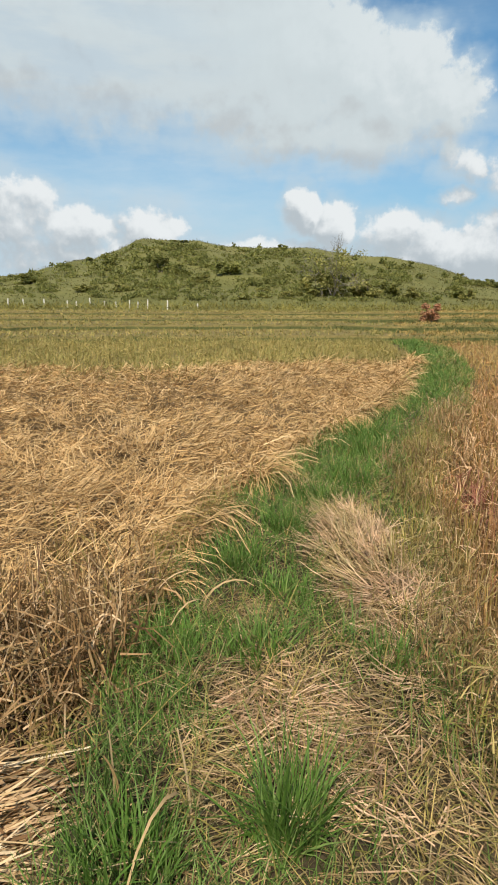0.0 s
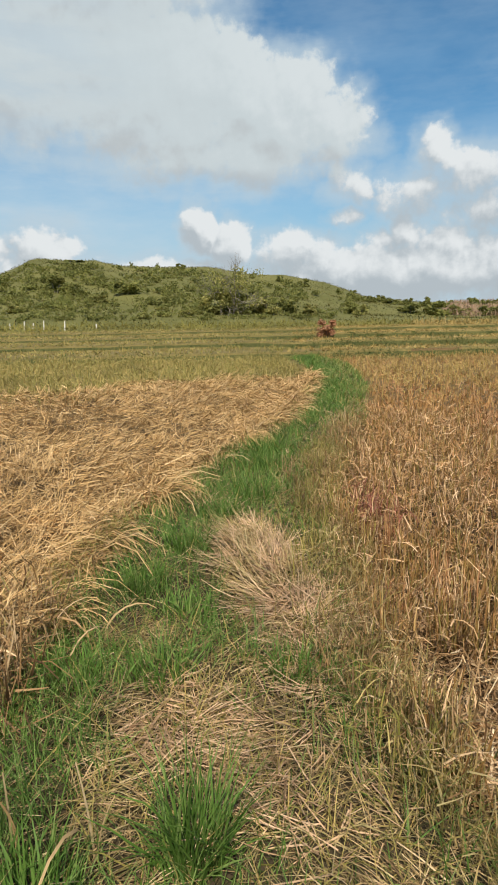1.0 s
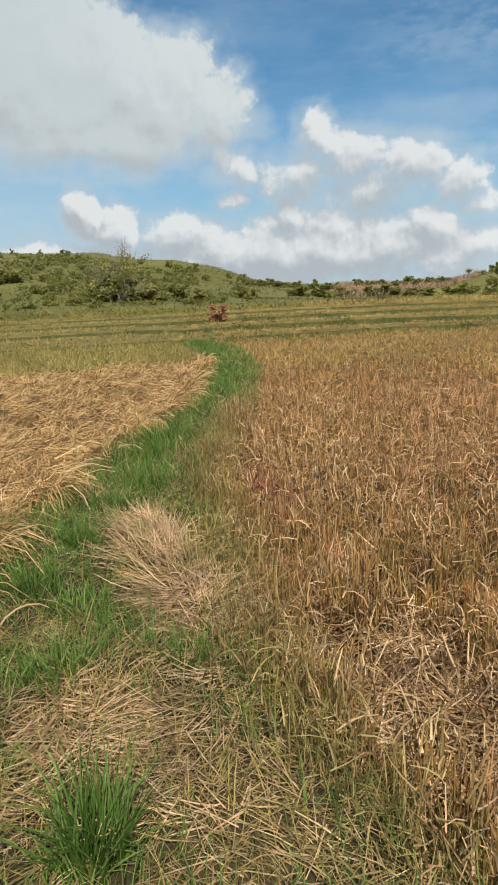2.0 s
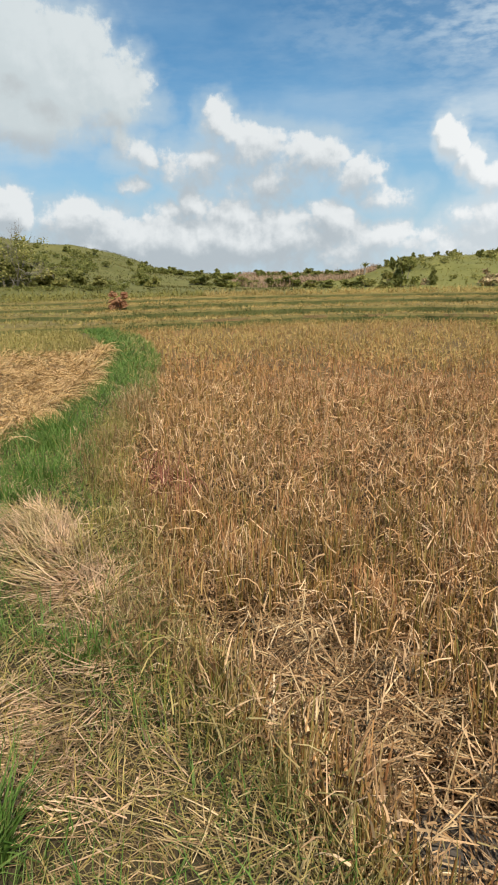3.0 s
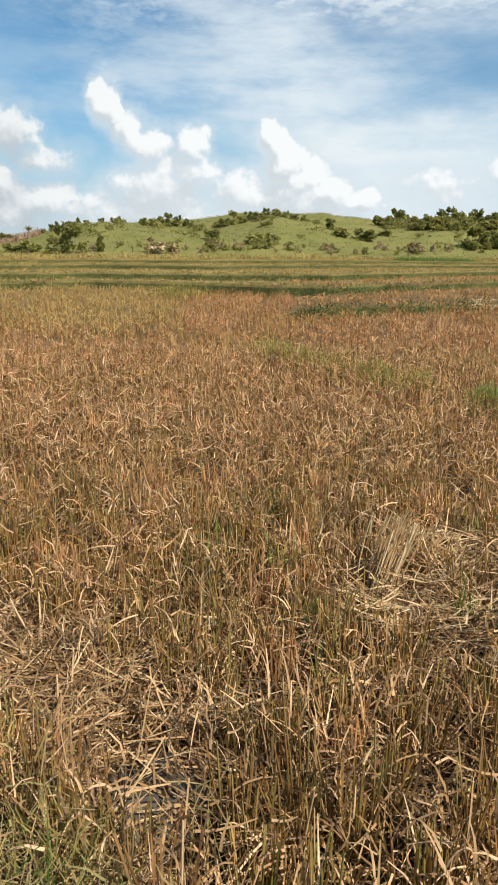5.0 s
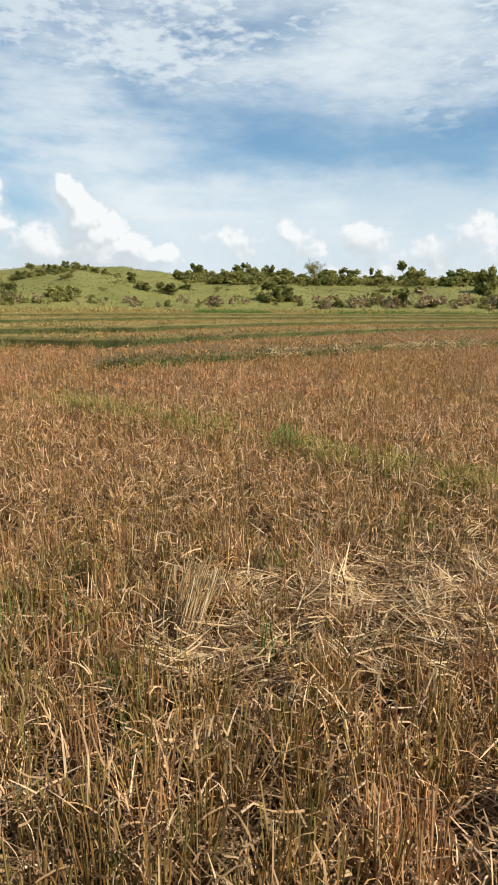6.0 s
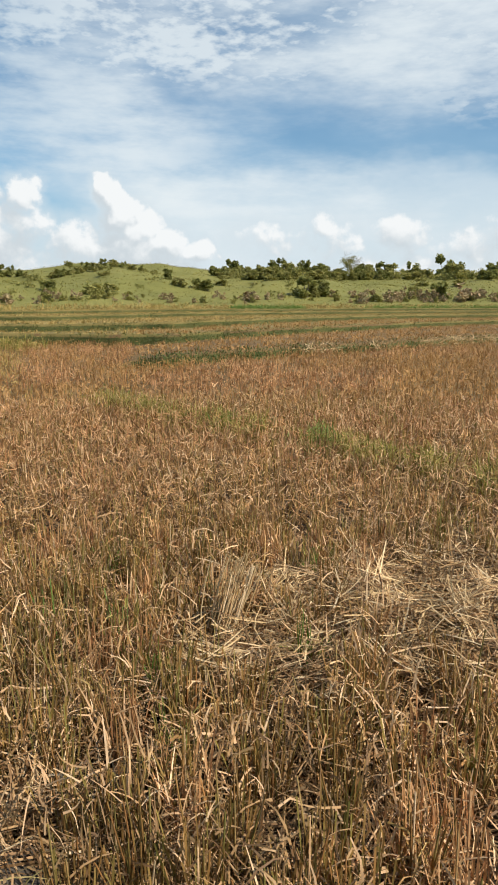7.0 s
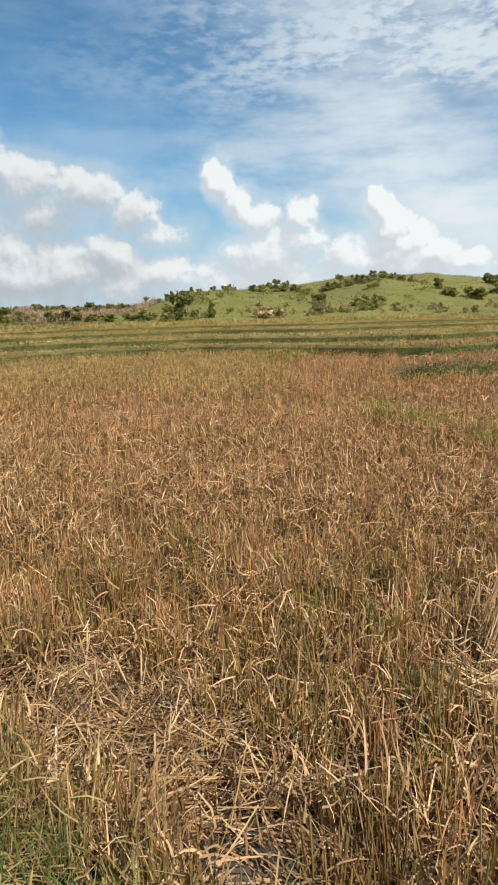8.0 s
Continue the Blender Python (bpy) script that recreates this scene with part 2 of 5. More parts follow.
# ---- materials ----
def plant_material(name, colours, rough=0.6, glow=0.19, wide=6.0, tint=0.25, cast=(0.88, 0.915, 0.95)):
    """Blades or leaves: each strip its own colour from a ramp, patches of a second tone, some light passing through."""
    m = bpy.data.materials.new(name)
    m.use_nodes = True
    nt = m.node_tree
    nt.nodes.clear()
    geo, info = nt.nodes.new("ShaderNodeNewGeometry"), nt.nodes.new("ShaderNodeObjectInfo")
    add = nt.nodes.new("ShaderNodeMath")
    add.operation = "MULTIPLY_ADD"
    nt.links.new(info.outputs["Random"], add.inputs[0])
    add.inputs[1].default_value = 0.37
    nt.links.new(geo.outputs["Random Per Island"], add.inputs[2])
    frac = nt.nodes.new("ShaderNodeMath")
    frac.operation = "FRACT"
    nt.links.new(add.outputs[0], frac.inputs[0])
    ramp = nt.nodes.new("ShaderNodeValToRGB")
    while len(ramp.color_ramp.elements) < len(colours):
        ramp.color_ramp.elements.new(0.5)
    for i, c in enumerate(colours):
        ramp.color_ramp.elements[i].position = i / (len(colours) - 1)
        ramp.color_ramp.elements[i].color = (1.06 * c[0] ** 1.1 * cast[0], 1.06 * c[1] ** 1.09 * cast[1], 1.04 * c[2] ** 1.06 * cast[2], 1)
    nt.links.new(frac.outputs[0], ramp.inputs[0])
    coarse = nt.nodes.new("ShaderNodeTexNoise")
    coarse.inputs["Scale"].default_value = 1 / wide
    coarse.inputs["Detail"].default_value = 3
    nt.links.new(geo.outputs["Position"], coarse.inputs["Vector"])
    fine = nt.nodes.new("ShaderNodeTexNoise")
    fine.inputs["Scale"].default_value = 45.0
    nt.links.new(geo.outputs["Position"], fine.inputs["Vector"])
    both = nt.nodes.new("ShaderNodeMath")
    both.operation = "MULTIPLY_ADD"
    nt.links.new(fine.outputs[0], both.inputs[0])
    both.inputs[1].default_value = 0.35
    nt.links.new(coarse.outputs[0], both.inputs[2])
    span = nt.nodes.new("ShaderNodeMapRange")
    nt.links.new(both.outputs[0], span.inputs[0])
    span.inputs[1].default_value, span.inputs[2].default_value = 0.42, 0.92
    span.inputs[3].default_value, span.inputs[4].default_value = 1 - tint, 1 + tint
    vary = nt.nodes.new("ShaderNodeVectorMath")
    vary.operation = "SCALE"
    nt.links.new(ramp.outputs[0], vary.inputs[0])
    nt.links.new(span.outputs[0], vary.inputs["Scale"])
    shader = nt.nodes.new("ShaderNodeBsdfPrincipled")
    shader.inputs["Roughness"].default_value = rough
    shader.inputs["Specular IOR Level"].default_value = 0.25
    nt.links.new(vary.outputs[0], shader.inputs["Base Color"])
    thin = nt.nodes.new("ShaderNodeBsdfTranslucent")
    nt.links.new(vary.outputs[0], thin.inputs[0])
    blend = nt.nodes.new("ShaderNodeMixShader")
    blend.inputs[0].default_value = glow
    nt.links.new(shader.outputs[0], blend.inputs[1])
    nt.links.new(thin.outputs[0], blend.inputs[2])
    out = nt.nodes.new("ShaderNodeOutputMaterial")
    nt.links.new(blend.outputs[0], out.inputs[0])
    return m


def ground_material(name, colours, scales=(0.15, 2.5, 30.0), bump=0.4, rough=0.9):
    """Earth or turf: three sizes of mottling through one colour ramp, with relief."""
    m = bpy.data.materials.new(name)
    m.use_nodes = True
    nt = m.node_tree
    shader = nt.nodes["Principled BSDF"]
    geo = nt.nodes.new("ShaderNodeNewGeometry")
    value = None
    for scale, share in zip(scales, (0.4, 0.35, 0.35)):
        n = nt.nodes.new("ShaderNodeTexNoise")
        n.inputs["Scale"].default_value = scale
        n.inputs["Detail"].default_value = 5
        nt.links.new(geo.outputs["Position"], n.inputs["Vector"])
        mul = nt.nodes.new("ShaderNodeMath")
        mul.operation = "MULTIPLY_ADD"
        nt.links.new(n.outputs[0], mul.inputs[0])
        mul.inputs[1].default_value = share
        if value is None:
            mul.inputs[2].default_value = 0.0
        else:
            nt.links.new(value, mul.inputs[2])
        value = mul.outputs[0]
    ramp = nt.nodes.new("ShaderNodeValToRGB")
    while len(ramp.color_ramp.elements) < len(colours):
        ramp.color_ramp.elements.new(0.5)
    for i, c in enumerate(colours):
        ramp.color_ramp.elements[i].position = 0.36 + 0.38 * i / (len(colours) - 1)
        ramp.color_ramp.elements[i].color = (*c, 1)
    nt.links.new(value, ramp.inputs[0])
    nt.links.new(ramp.outputs[0], shader.inputs["Base Color"])
    shader.inputs["Roughness"].default_value = rough
    shader.inputs["Specular IOR Level"].default_value = 0.15
    relief = nt.nodes.new("ShaderNodeBump")
    relief.inputs["Strength"].default_value = bump
    relief.inputs["Distance"].default_value = 0.05
    nt.links.new(value, relief.inputs["Height"])
    nt.links.new(relief.outputs[0], shader.inputs["Normal"])
    return m


M_STUBBLE = plant_material("brown_stubble", [(0.13, 0.075, 0.03), (0.36, 0.21, 0.085), (0.50, 0.325, 0.15), (0.33, 0.245, 0.085), (0.66, 0.48, 0.29), (0.43, 0.25, 0.105), (0.26, 0.16, 0.06)], wide=0.35, tint=0.45, cast=(1.01, 0.905, 0.80))
M_FAR = plant_material("far_stubble", [(0.30, 0.175, 0.068), (0.40, 0.245, 0.10), (0.47, 0.30, 0.135), (0.35, 0.235, 0.085)], wide=1.6, tint=0.38, cast=(0.98, 0.875, 0.74))
M_CURL = plant_material("curled_leaf", [(0.16, 0.095, 0.04), (0.46, 0.30, 0.15), (0.66, 0.48, 0.29), (0.34, 0.22, 0.09), (0.78, 0.61, 0.40)], wide=0.3, tint=0.4, cast=(1.01, 0.91, 0.83))
M_STALK = plant_material("olive_stalk", [(0.10, 0.065, 0.022), (0.27, 0.18, 0.06), (0.39, 0.265, 0.10), (0.22, 0.20, 0.055), (0.34, 0.19, 0.075), (0.20, 0.20, 0.06), (0.50, 0.36, 0.17)], wide=0.3, tint=0.42, cast=(1.0, 0.88, 0.76))
M_RUSSET = plant_material("russet_stubble", [(0.27, 0.13, 0.055), (0.44, 0.235, 0.11), (0.54, 0.32, 0.16), (0.38, 0.225, 0.09), (0.62, 0.41, 0.23)], wide=0.4, tint=0.38, cast=(0.94, 0.875, 0.78))
M_STRAW = plant_material("pale_straw", [(0.34, 0.215, 0.095), (0.62, 0.445, 0.215), (0.76, 0.575, 0.32), (0.48, 0.325, 0.14), (0.84, 0.68, 0.43)], wide=0.35, tint=0.3, glow=0.2, cast=(0.93, 0.90, 0.91))
M_BED = plant_material("trodden_straw", [(0.12, 0.07, 0.028), (0.32, 0.20, 0.085), (0.48, 0.32, 0.145), (0.22, 0.15, 0.058), (0.66, 0.48, 0.26)], wide=0.3, tint=0.4, cast=(0.86, 0.79, 0.80))
M_HAY = plant_material("pinkish_hay", [(0.40, 0.27, 0.15), (0.60, 0.43, 0.26), (0.70, 0.53, 0.35), (0.52, 0.36, 0.21)], wide=0.3, tint=0.4, cast=(0.95, 0.87, 0.81))
M_TANGLE = plant_material("brown_tangle", [(0.12, 0.07, 0.028), (0.26, 0.16, 0.06), (0.40, 0.26, 0.11), (0.20, 0.145, 0.05), (0.66, 0.49, 0.27)], wide=0.3, tint=0.4, cast=(0.92, 0.855, 0.87))
M_LODGED = plant_material("lodged_straw", [(0.20, 0.12, 0.045), (0.46, 0.30, 0.125), (0.58, 0.39, 0.19), (0.36, 0.235, 0.09), (0.70, 0.51, 0.28)], wide=0.5, tint=0.34, cast=(1.08, 1.05, 1.0))
M_GREEN = plant_material("green_grass", [(0.08, 0.13, 0.025), (0.125, 0.195, 0.04), (0.17, 0.24, 0.06), (0.26, 0.29, 0.11)], glow=0.35, wide=0.4, tint=0.3, cast=(0.95, 1.05, 0.82))
M_DRYGRASS = plant_material("dry_grass", [(0.16, 0.10, 0.042), (0.36, 0.245, 0.115), (0.50, 0.36, 0.185), (0.24, 0.20, 0.07), (0.62, 0.475, 0.28)], wide=0.3, tint=0.40, cast=(0.98, 0.96, 0.89))
M_OLIVE = plant_material("olive_grass", [(0.19, 0.19, 0.05), (0.34, 0.29, 0.085), (0.50, 0.38, 0.14), (0.25, 0.24, 0.07)], glow=0.3, wide=0.4, tint=0.32, cast=(0.97, 0.92, 0.86))
M_REDLEAF = plant_material("reddened_leaf", [(0.22, 0.07, 0.04), (0.36, 0.13, 0.075), (0.46, 0.22, 0.13)], wide=0.3, tint=0.3)
M_LIME = plant_material("yellow_green_grass", [(0.13, 0.14, 0.03), (0.25, 0.24, 0.06), (0.36, 0.31, 0.10), (0.46, 0.37, 0.17)], glow=0.35, wide=0.3, tint=0.3, cast=(1.10, 1.02, 0.86))
M_YELLOW = plant_material("yellowing_grass", [(0.19, 0.16, 0.05), (0.32, 0.24, 0.085), (0.45, 0.335, 0.15), (0.23, 0.21, 0.062), (0.56, 0.44, 0.23)], glow=0.3, wide=0.3, tint=0.35, cast=(0.97, 0.92, 0.86))
M_FIELD = plant_material("yellow_stubble", [(0.27, 0.20, 0.068), (0.38, 0.275, 0.10), (0.46, 0.33, 0.135), (0.29, 0.235, 0.075)], wide=3.0, tint=0.28, cast=(1.08, 1.02, 0.92))
M_YOUNG = plant_material("yellow_green_rice", [(0.22, 0.21, 0.062), (0.31, 0.265, 0.088), (0.42, 0.325, 0.13), (0.24, 0.23, 0.07)], wide=2.5, tint=0.3, cast=(1.0, 0.95, 0.85))
M_BANK = plant_material("bank_grass", [(0.05, 0.075, 0.016), (0.085, 0.12, 0.028), (0.15, 0.17, 0.05)], wide=3.0, cast=(0.95, 0.92, 0.75))
M_HILLGRASS = plant_material("hill_grass", [(0.075, 0.078, 0.024), (0.11, 0.106, 0.034), (0.155, 0.138, 0.05), (0.095, 0.097, 0.03)], wide=10.0, tint=0.5, cast=(1.22, 1.12, 0.95))
M_PASTURE = plant_material("pasture_grass", [(0.14, 0.14, 0.04), (0.185, 0.172, 0.052), (0.23, 0.20, 0.066), (0.155, 0.155, 0.045)], wide=8.0, tint=0.3, cast=(1.36, 1.26, 1.0))
M_LEAF = plant_material("bush_leaf", [(0.16, 0.17, 0.052), (0.22, 0.225, 0.075), (0.29, 0.285, 0.105), (0.36, 0.335, 0.14)], glow=0.5, wide=5.0, cast=(1.28, 1.18, 1.0))
M_LEAF_DARK = plant_material("dark_leaf", [(0.115, 0.135, 0.045), (0.165, 0.18, 0.062), (0.235, 0.235, 0.09)], glow=0.5, wide=5.0, cast=(1.42, 1.28, 1.0))
M_LEAF_DRY = plant_material("withered_leaf", [(0.26, 0.19, 0.10), (0.36, 0.27, 0.14), (0.26, 0.25, 0.11), (0.46, 0.37, 0.22)], wide=4.0, cast=(1.15, 1.05, 1.05))
M_RUST = plant_material("rust_leaf", [(0.40, 0.16, 0.075), (0.52, 0.235, 0.11), (0.42, 0.22, 0.10)], wide=2.0, glow=0.3, cast=(0.95, 1.12, 1.25))
M_REED = plant_material("pink_reed", [(0.36, 0.22, 0.13), (0.46, 0.29, 0.18), (0.38, 0.29, 0.15)], wide=10.0)
M_BARK = ground_material("grey_bark", [(0.10, 0.085, 0.065), (0.20, 0.17, 0.13), (0.28, 0.25, 0.20)], (1.0, 6.0, 40.0))
M_POST = ground_material("weathered_post", [(0.42, 0.38, 0.31), (0.55, 0.51, 0.43), (0.64, 0.60, 0.52)], (1.0, 6.0, 40.0))
M_WHITE = ground_material("white_paint", [(0.70, 0.69, 0.66), (0.80, 0.79, 0.77)], (1.0, 6.0, 40.0))
G_BUND = ground_material("bund_earth", [(0.03, 0.023, 0.012), (0.07, 0.052, 0.027), (0.14, 0.10, 0.052)])
G_MUD = ground_material("wet_mud", [(0.03, 0.024, 0.018), (0.065, 0.052, 0.039), (0.12, 0.098, 0.074)], (2.0, 12.0, 60.0), 0.6, 0.65)
G_PADDY = ground_material("paddy_earth", [(0.022, 0.014, 0.008), (0.055, 0.034, 0.017), (0.12, 0.074, 0.036)])
G_MAT = ground_material("straw_litter", [(0.07, 0.042, 0.018), (0.145, 0.09, 0.037), (0.24, 0.15, 0.062)], (0.4, 4.0, 50.0), 0.8)
G_BANK = ground_material("bank_turf", [(0.042, 0.046, 0.013), (0.07, 0.07, 0.02), (0.12, 0.11, 0.035)], (0.3, 2.0, 15.0))
G_TERRACE = ground_material("terrace_stubble", [(0.10, 0.08, 0.026), (0.17, 0.128, 0.042), (0.25, 0.18, 0.064)], (0.06, 0.8, 12.0))
G_HILL = ground_material("hill_turf", [(0.085, 0.085, 0.024), (0.135, 0.128, 0.038), (0.20, 0.175, 0.058)], (0.03, 0.25, 3.0), 0.6)
G_PASTURE = ground_material("pasture_turf", [(0.11, 0.112, 0.03), (0.175, 0.165, 0.046), (0.24, 0.21, 0.065)], (0.03, 0.25, 3.0), 0.6)

# ---- the lie of the land ----
def hash_noise(x, y, seed=0):
    """Smooth value noise in 0..1 for arrays."""
    xi, yi = np.floor(x).astype(np.int64), np.floor(y).astype(np.int64)
    fx, fy = x - xi, y - yi
    fx, fy = fx * fx * (3 - 2 * fx), fy * fy * (3 - 2 * fy)

    def corner(a, b):
        h = (a * 374761393 + b * 668265263 + seed * 974711) & 0xFFFFFFFF
        h = ((h ^ (h >> 13)) * 1274126177) & 0xFFFFFFFF
        return ((h ^ (h >> 16)) & 0xFFFF) / 65535.0

    a, b, c, d = corner(xi, yi), corner(xi + 1, yi), corner(xi, yi + 1), corner(xi + 1, yi + 1)
    return (a * (1 - fx) + b * fx) * (1 - fy) + (c * (1 - fx) + d * fx) * fy


def fbm(x, y, seed=0, octaves=4):
    total, size = 0.0, 0.5
    for i in range(octaves):
        total = total + size * hash_noise(x * 2**i, y * 2**i, seed + i)
        size *= 0.5
    return total / (1 - 0.5**octaves)


def smooth(a, b, v):
    t = np.clip((v - a) / (b - a), 0, 1)
    return t * t * (3 - 2 * t)


# the grassy bund: its two edges, by y
BUND_Y = [-30, 0.9, 1.6, 2.6, 3.6, 4.4, 5.1, 6.8, 8.5, 10.2, 15.5, 21, 27]
BUND_L = [-0.60, -0.52, -0.47, -0.50, -0.40, -0.22, 0.03, 0.70, 1.45, 2.25, 3.9, 5.0, 5.7]
BUND_R = [1.00, 0.95, 0.88, 0.91, 1.02, 1.20, 1.36, 1.85, 2.65, 3.35, 5.1, 6.3, 6.7]


def left_edge(y):
    return np.interp(y, BUND_Y, BUND_L)


def right_edge(y):
    return np.interp(y, BUND_Y, BUND_R)


# terrace banks: distance from the bund's bend, by bearing (degrees, left +)
AZ = [-180, -92, -80, -74, -66, -60, -55, -50, -40, -30, -20, -13, -7, 7, 20, 60, 180]
BANKS = [
    [40, 40, 30, 26.5, 23, 20.5, 20, 20, 20, 20, 20, 20, 20, 20, 20, 20, 20],
    [70, 70, 50, 42, 34, 29.5, 31, 34, 38, 35.5, 31, 29, 28, 27, 26, 26, 26],
    [85, 85, 72, 61, 47, 39, 39, 40, 43, 41, 37.5, 35, 35.5, 34, 33, 33, 33],
    [100, 100, 90, 80, 70, 62, 56, 53, 56, 50, 45, 43.5, 43, 42, 42, 42, 42],
    [112, 112, 102, 96, 86, 78, 74, 70, 70, 64, 57, 54, 53, 52, 52, 52, 52],
]
FOOT = [125, 125, 108, 102, 96, 92, 89, 86, 82, 77, 70, 67, 66, 66, 66, 66, 66]
# floor levels beyond each bank, by bearing
LEVEL = [
    [-0.05, -0.05, -0.05, -0.05, -0.05, -0.07, -0.30, -0.30, -0.30, -0.30, -0.30, -0.30, -0.30, -0.28, -0.28, -0.28, -0.28],
    [0.20, 0.20, 0.20, 0.20, 0.20, 0.20, 0.15, 0.10, 0.05, 0.02, 0.0, -0.03, -0.08, -0.12, -0.14, -0.14, -0.14],
    [0.50, 0.50, 0.50, 0.50, 0.50, 0.50, 0.45, 0.40, 0.36, 0.33, 0.27, 0.18, 0.10, 0.04, 0.0, 0.0, 0.0],
    [0.78, 0.78, 0.78, 0.78, 0.78, 0.78, 0.74, 0.70, 0.66, 0.60, 0.50, 0.38, 0.28, 0.14, 0.10, 0.10, 0.10],
    [1.05, 1.05, 1.05, 1.05, 1.05, 1.05, 1.02, 0.98, 0.92, 0.85, 0.72, 0.55, 0.42, 0.26, 0.20, 0.20, 0.20],
]
# skyline of the bare hills: degrees up, by bearing; and how far off the ridge is
RIDGE_AZ = [-180, -130, -100, -90, -77, -70, -65, -60, -57.4, -55, -52, -48.6, -45, -41, -38, -36, -34, -30, -24, -20, -17.7, -16, -13.7, -11, -8.2, -5.4, -2.5, 2.2, 4.5, 7.7, 9.4, 11, 13, 14.5, 16.3, 18, 20.2, 30, 60, 180]
RIDGE_EL = [1.0, 1.5, 2.3, 2.4, 2.5, 2.55, 2.6, 2.75, 3.1, 3.45, 2.85, 2.45, 2.6, 2.6, 2.1, 1.5, 1.0, 0.85, 0.9, 1.25, 1.55, 1.95, 2.55, 3.0, 3.35, 3.9, 4.1, 4.25, 4.55, 4.52, 4.25, 3.6, 2.95, 2.72, 2.38, 1.78, 1.35, 1.1, 1.0, 1.0]
FAR_AZ = [-180, -95, -75, -60, -50, -40, -35, -28, -22, -14, 0, 8, 20, 40, 180]
FAR_R = [230, 230, 205, 180, 165, 175, 230, 300, 280, 215, 200, 195, 230, 260, 230]


def land(x, y):
    """Height of the ground for arrays of places."""
    x, y = np.asarray(x, float), np.asarray(y, float)
    r = np.hypot(x, y)
    az = np.degrees(np.arctan2(-x, y))
    # near: two sunken paddies with the bund between them
    grow = 0.05 * (fbm(x * 1.3, y * 1.3, 5) - 0.5) + 0.03 * (fbm(x * 5, y * 5, 9) - 0.5)
    wobble = 0.16 * (fbm(x * 0.9 + 7, y * 0.9, 21) - 0.5)
    on = smooth(-0.34, 0.02, x - left_edge(y) + wobble) * smooth(-0.36, 0.04, right_edge(y) - x + wobble)
    on = on * (1 - smooth(25, 28, y))
    floor = np.where(x > (left_edge(y) + right_edge(y)) / 2, -0.30, -0.26)
    z = floor + (0.0 - floor) * on + grow
    # banks
    previous = np.full_like(r, -0.30)
    for dist, level in zip(BANKS, LEVEL):
        d, l = np.interp(az, AZ, dist), np.interp(az, AZ, level)
        d = d + 0.5 * (fbm(az * 0.35, r * 0, 33) - 0.5) * 4
        step = smooth(-0.28, 0.22, r - d)
        lip = 0.10 * np.exp(-((r - d - 0.25) / 0.3) ** 2) * smooth(0.0, 0.1, l - previous)
        z = z + (l - previous) * step + lip
        previous = l
    # hills
    foot, far = np.interp(az, AZ, FOOT), np.interp(az, FAR_AZ, FAR_R)
    crest = 1.5 + far * np.tan(np.radians(np.interp(az, RIDGE_AZ, RIDGE_EL) - 0.1))
    t = np.clip((r - foot) / (far - foot), 0, None)
    rise = np.where(t < 1, 1 - (1 - np.clip(t, 0, 1) ** 1.15) ** 1.5, 1.0)
    px, py = x / 26, y / 26
    lumps = (fbm(px, py, 41, 5) - 0.5) * 5.0 * smooth(0.03, 0.35, t) * (1 - 0.85 * smooth(0.75, 1.0, t))
    gully = (fbm(az * 0.22, r / 90, 47, 3) - 0.5) * 3.0 * smooth(0.1, 0.5, t) * (1 - smooth(0.7, 1.0, t))
    hill = (crest - previous) * rise + lumps + gully
    beyond = smooth(1.05, 3.2, t)
    z = z + np.where(t > 0, hill * (1 - beyond) + beyond * (-2.0), 0)
    return z


def sheet(name, verts, quads, material=None, smooth_shade=False, index=None, materials=()):
    """A mesh from arrays of places and four-sided faces."""
    me = bpy.data.meshes.new(name)
    verts, quads = np.asarray(verts, np.float32).reshape(-1, 3), np.asarray(quads, np.int32).reshape(-1, 4)
    me.vertices.add(len(verts))
    me.vertices.foreach_set("co", verts.ravel())
    me.loops.add(quads.size)
    me.loops.foreach_set("vertex_index", quads.ravel())
    me.polygons.add(len(quads))
    me.polygons.foreach_set("loop_start", np.arange(0, quads.size, 4, dtype=np.int32))
    for m in materials or ([material] if material else []):
        me.materials.append(m)
    if index is not None:
        me.polygons.foreach_set("material_index", np.asarray(index, np.int32))
    if smooth_shade:
        me.polygons.foreach_set("use_smooth", np.ones(len(quads), bool))
    me.update(calc_edges=True)
    return me


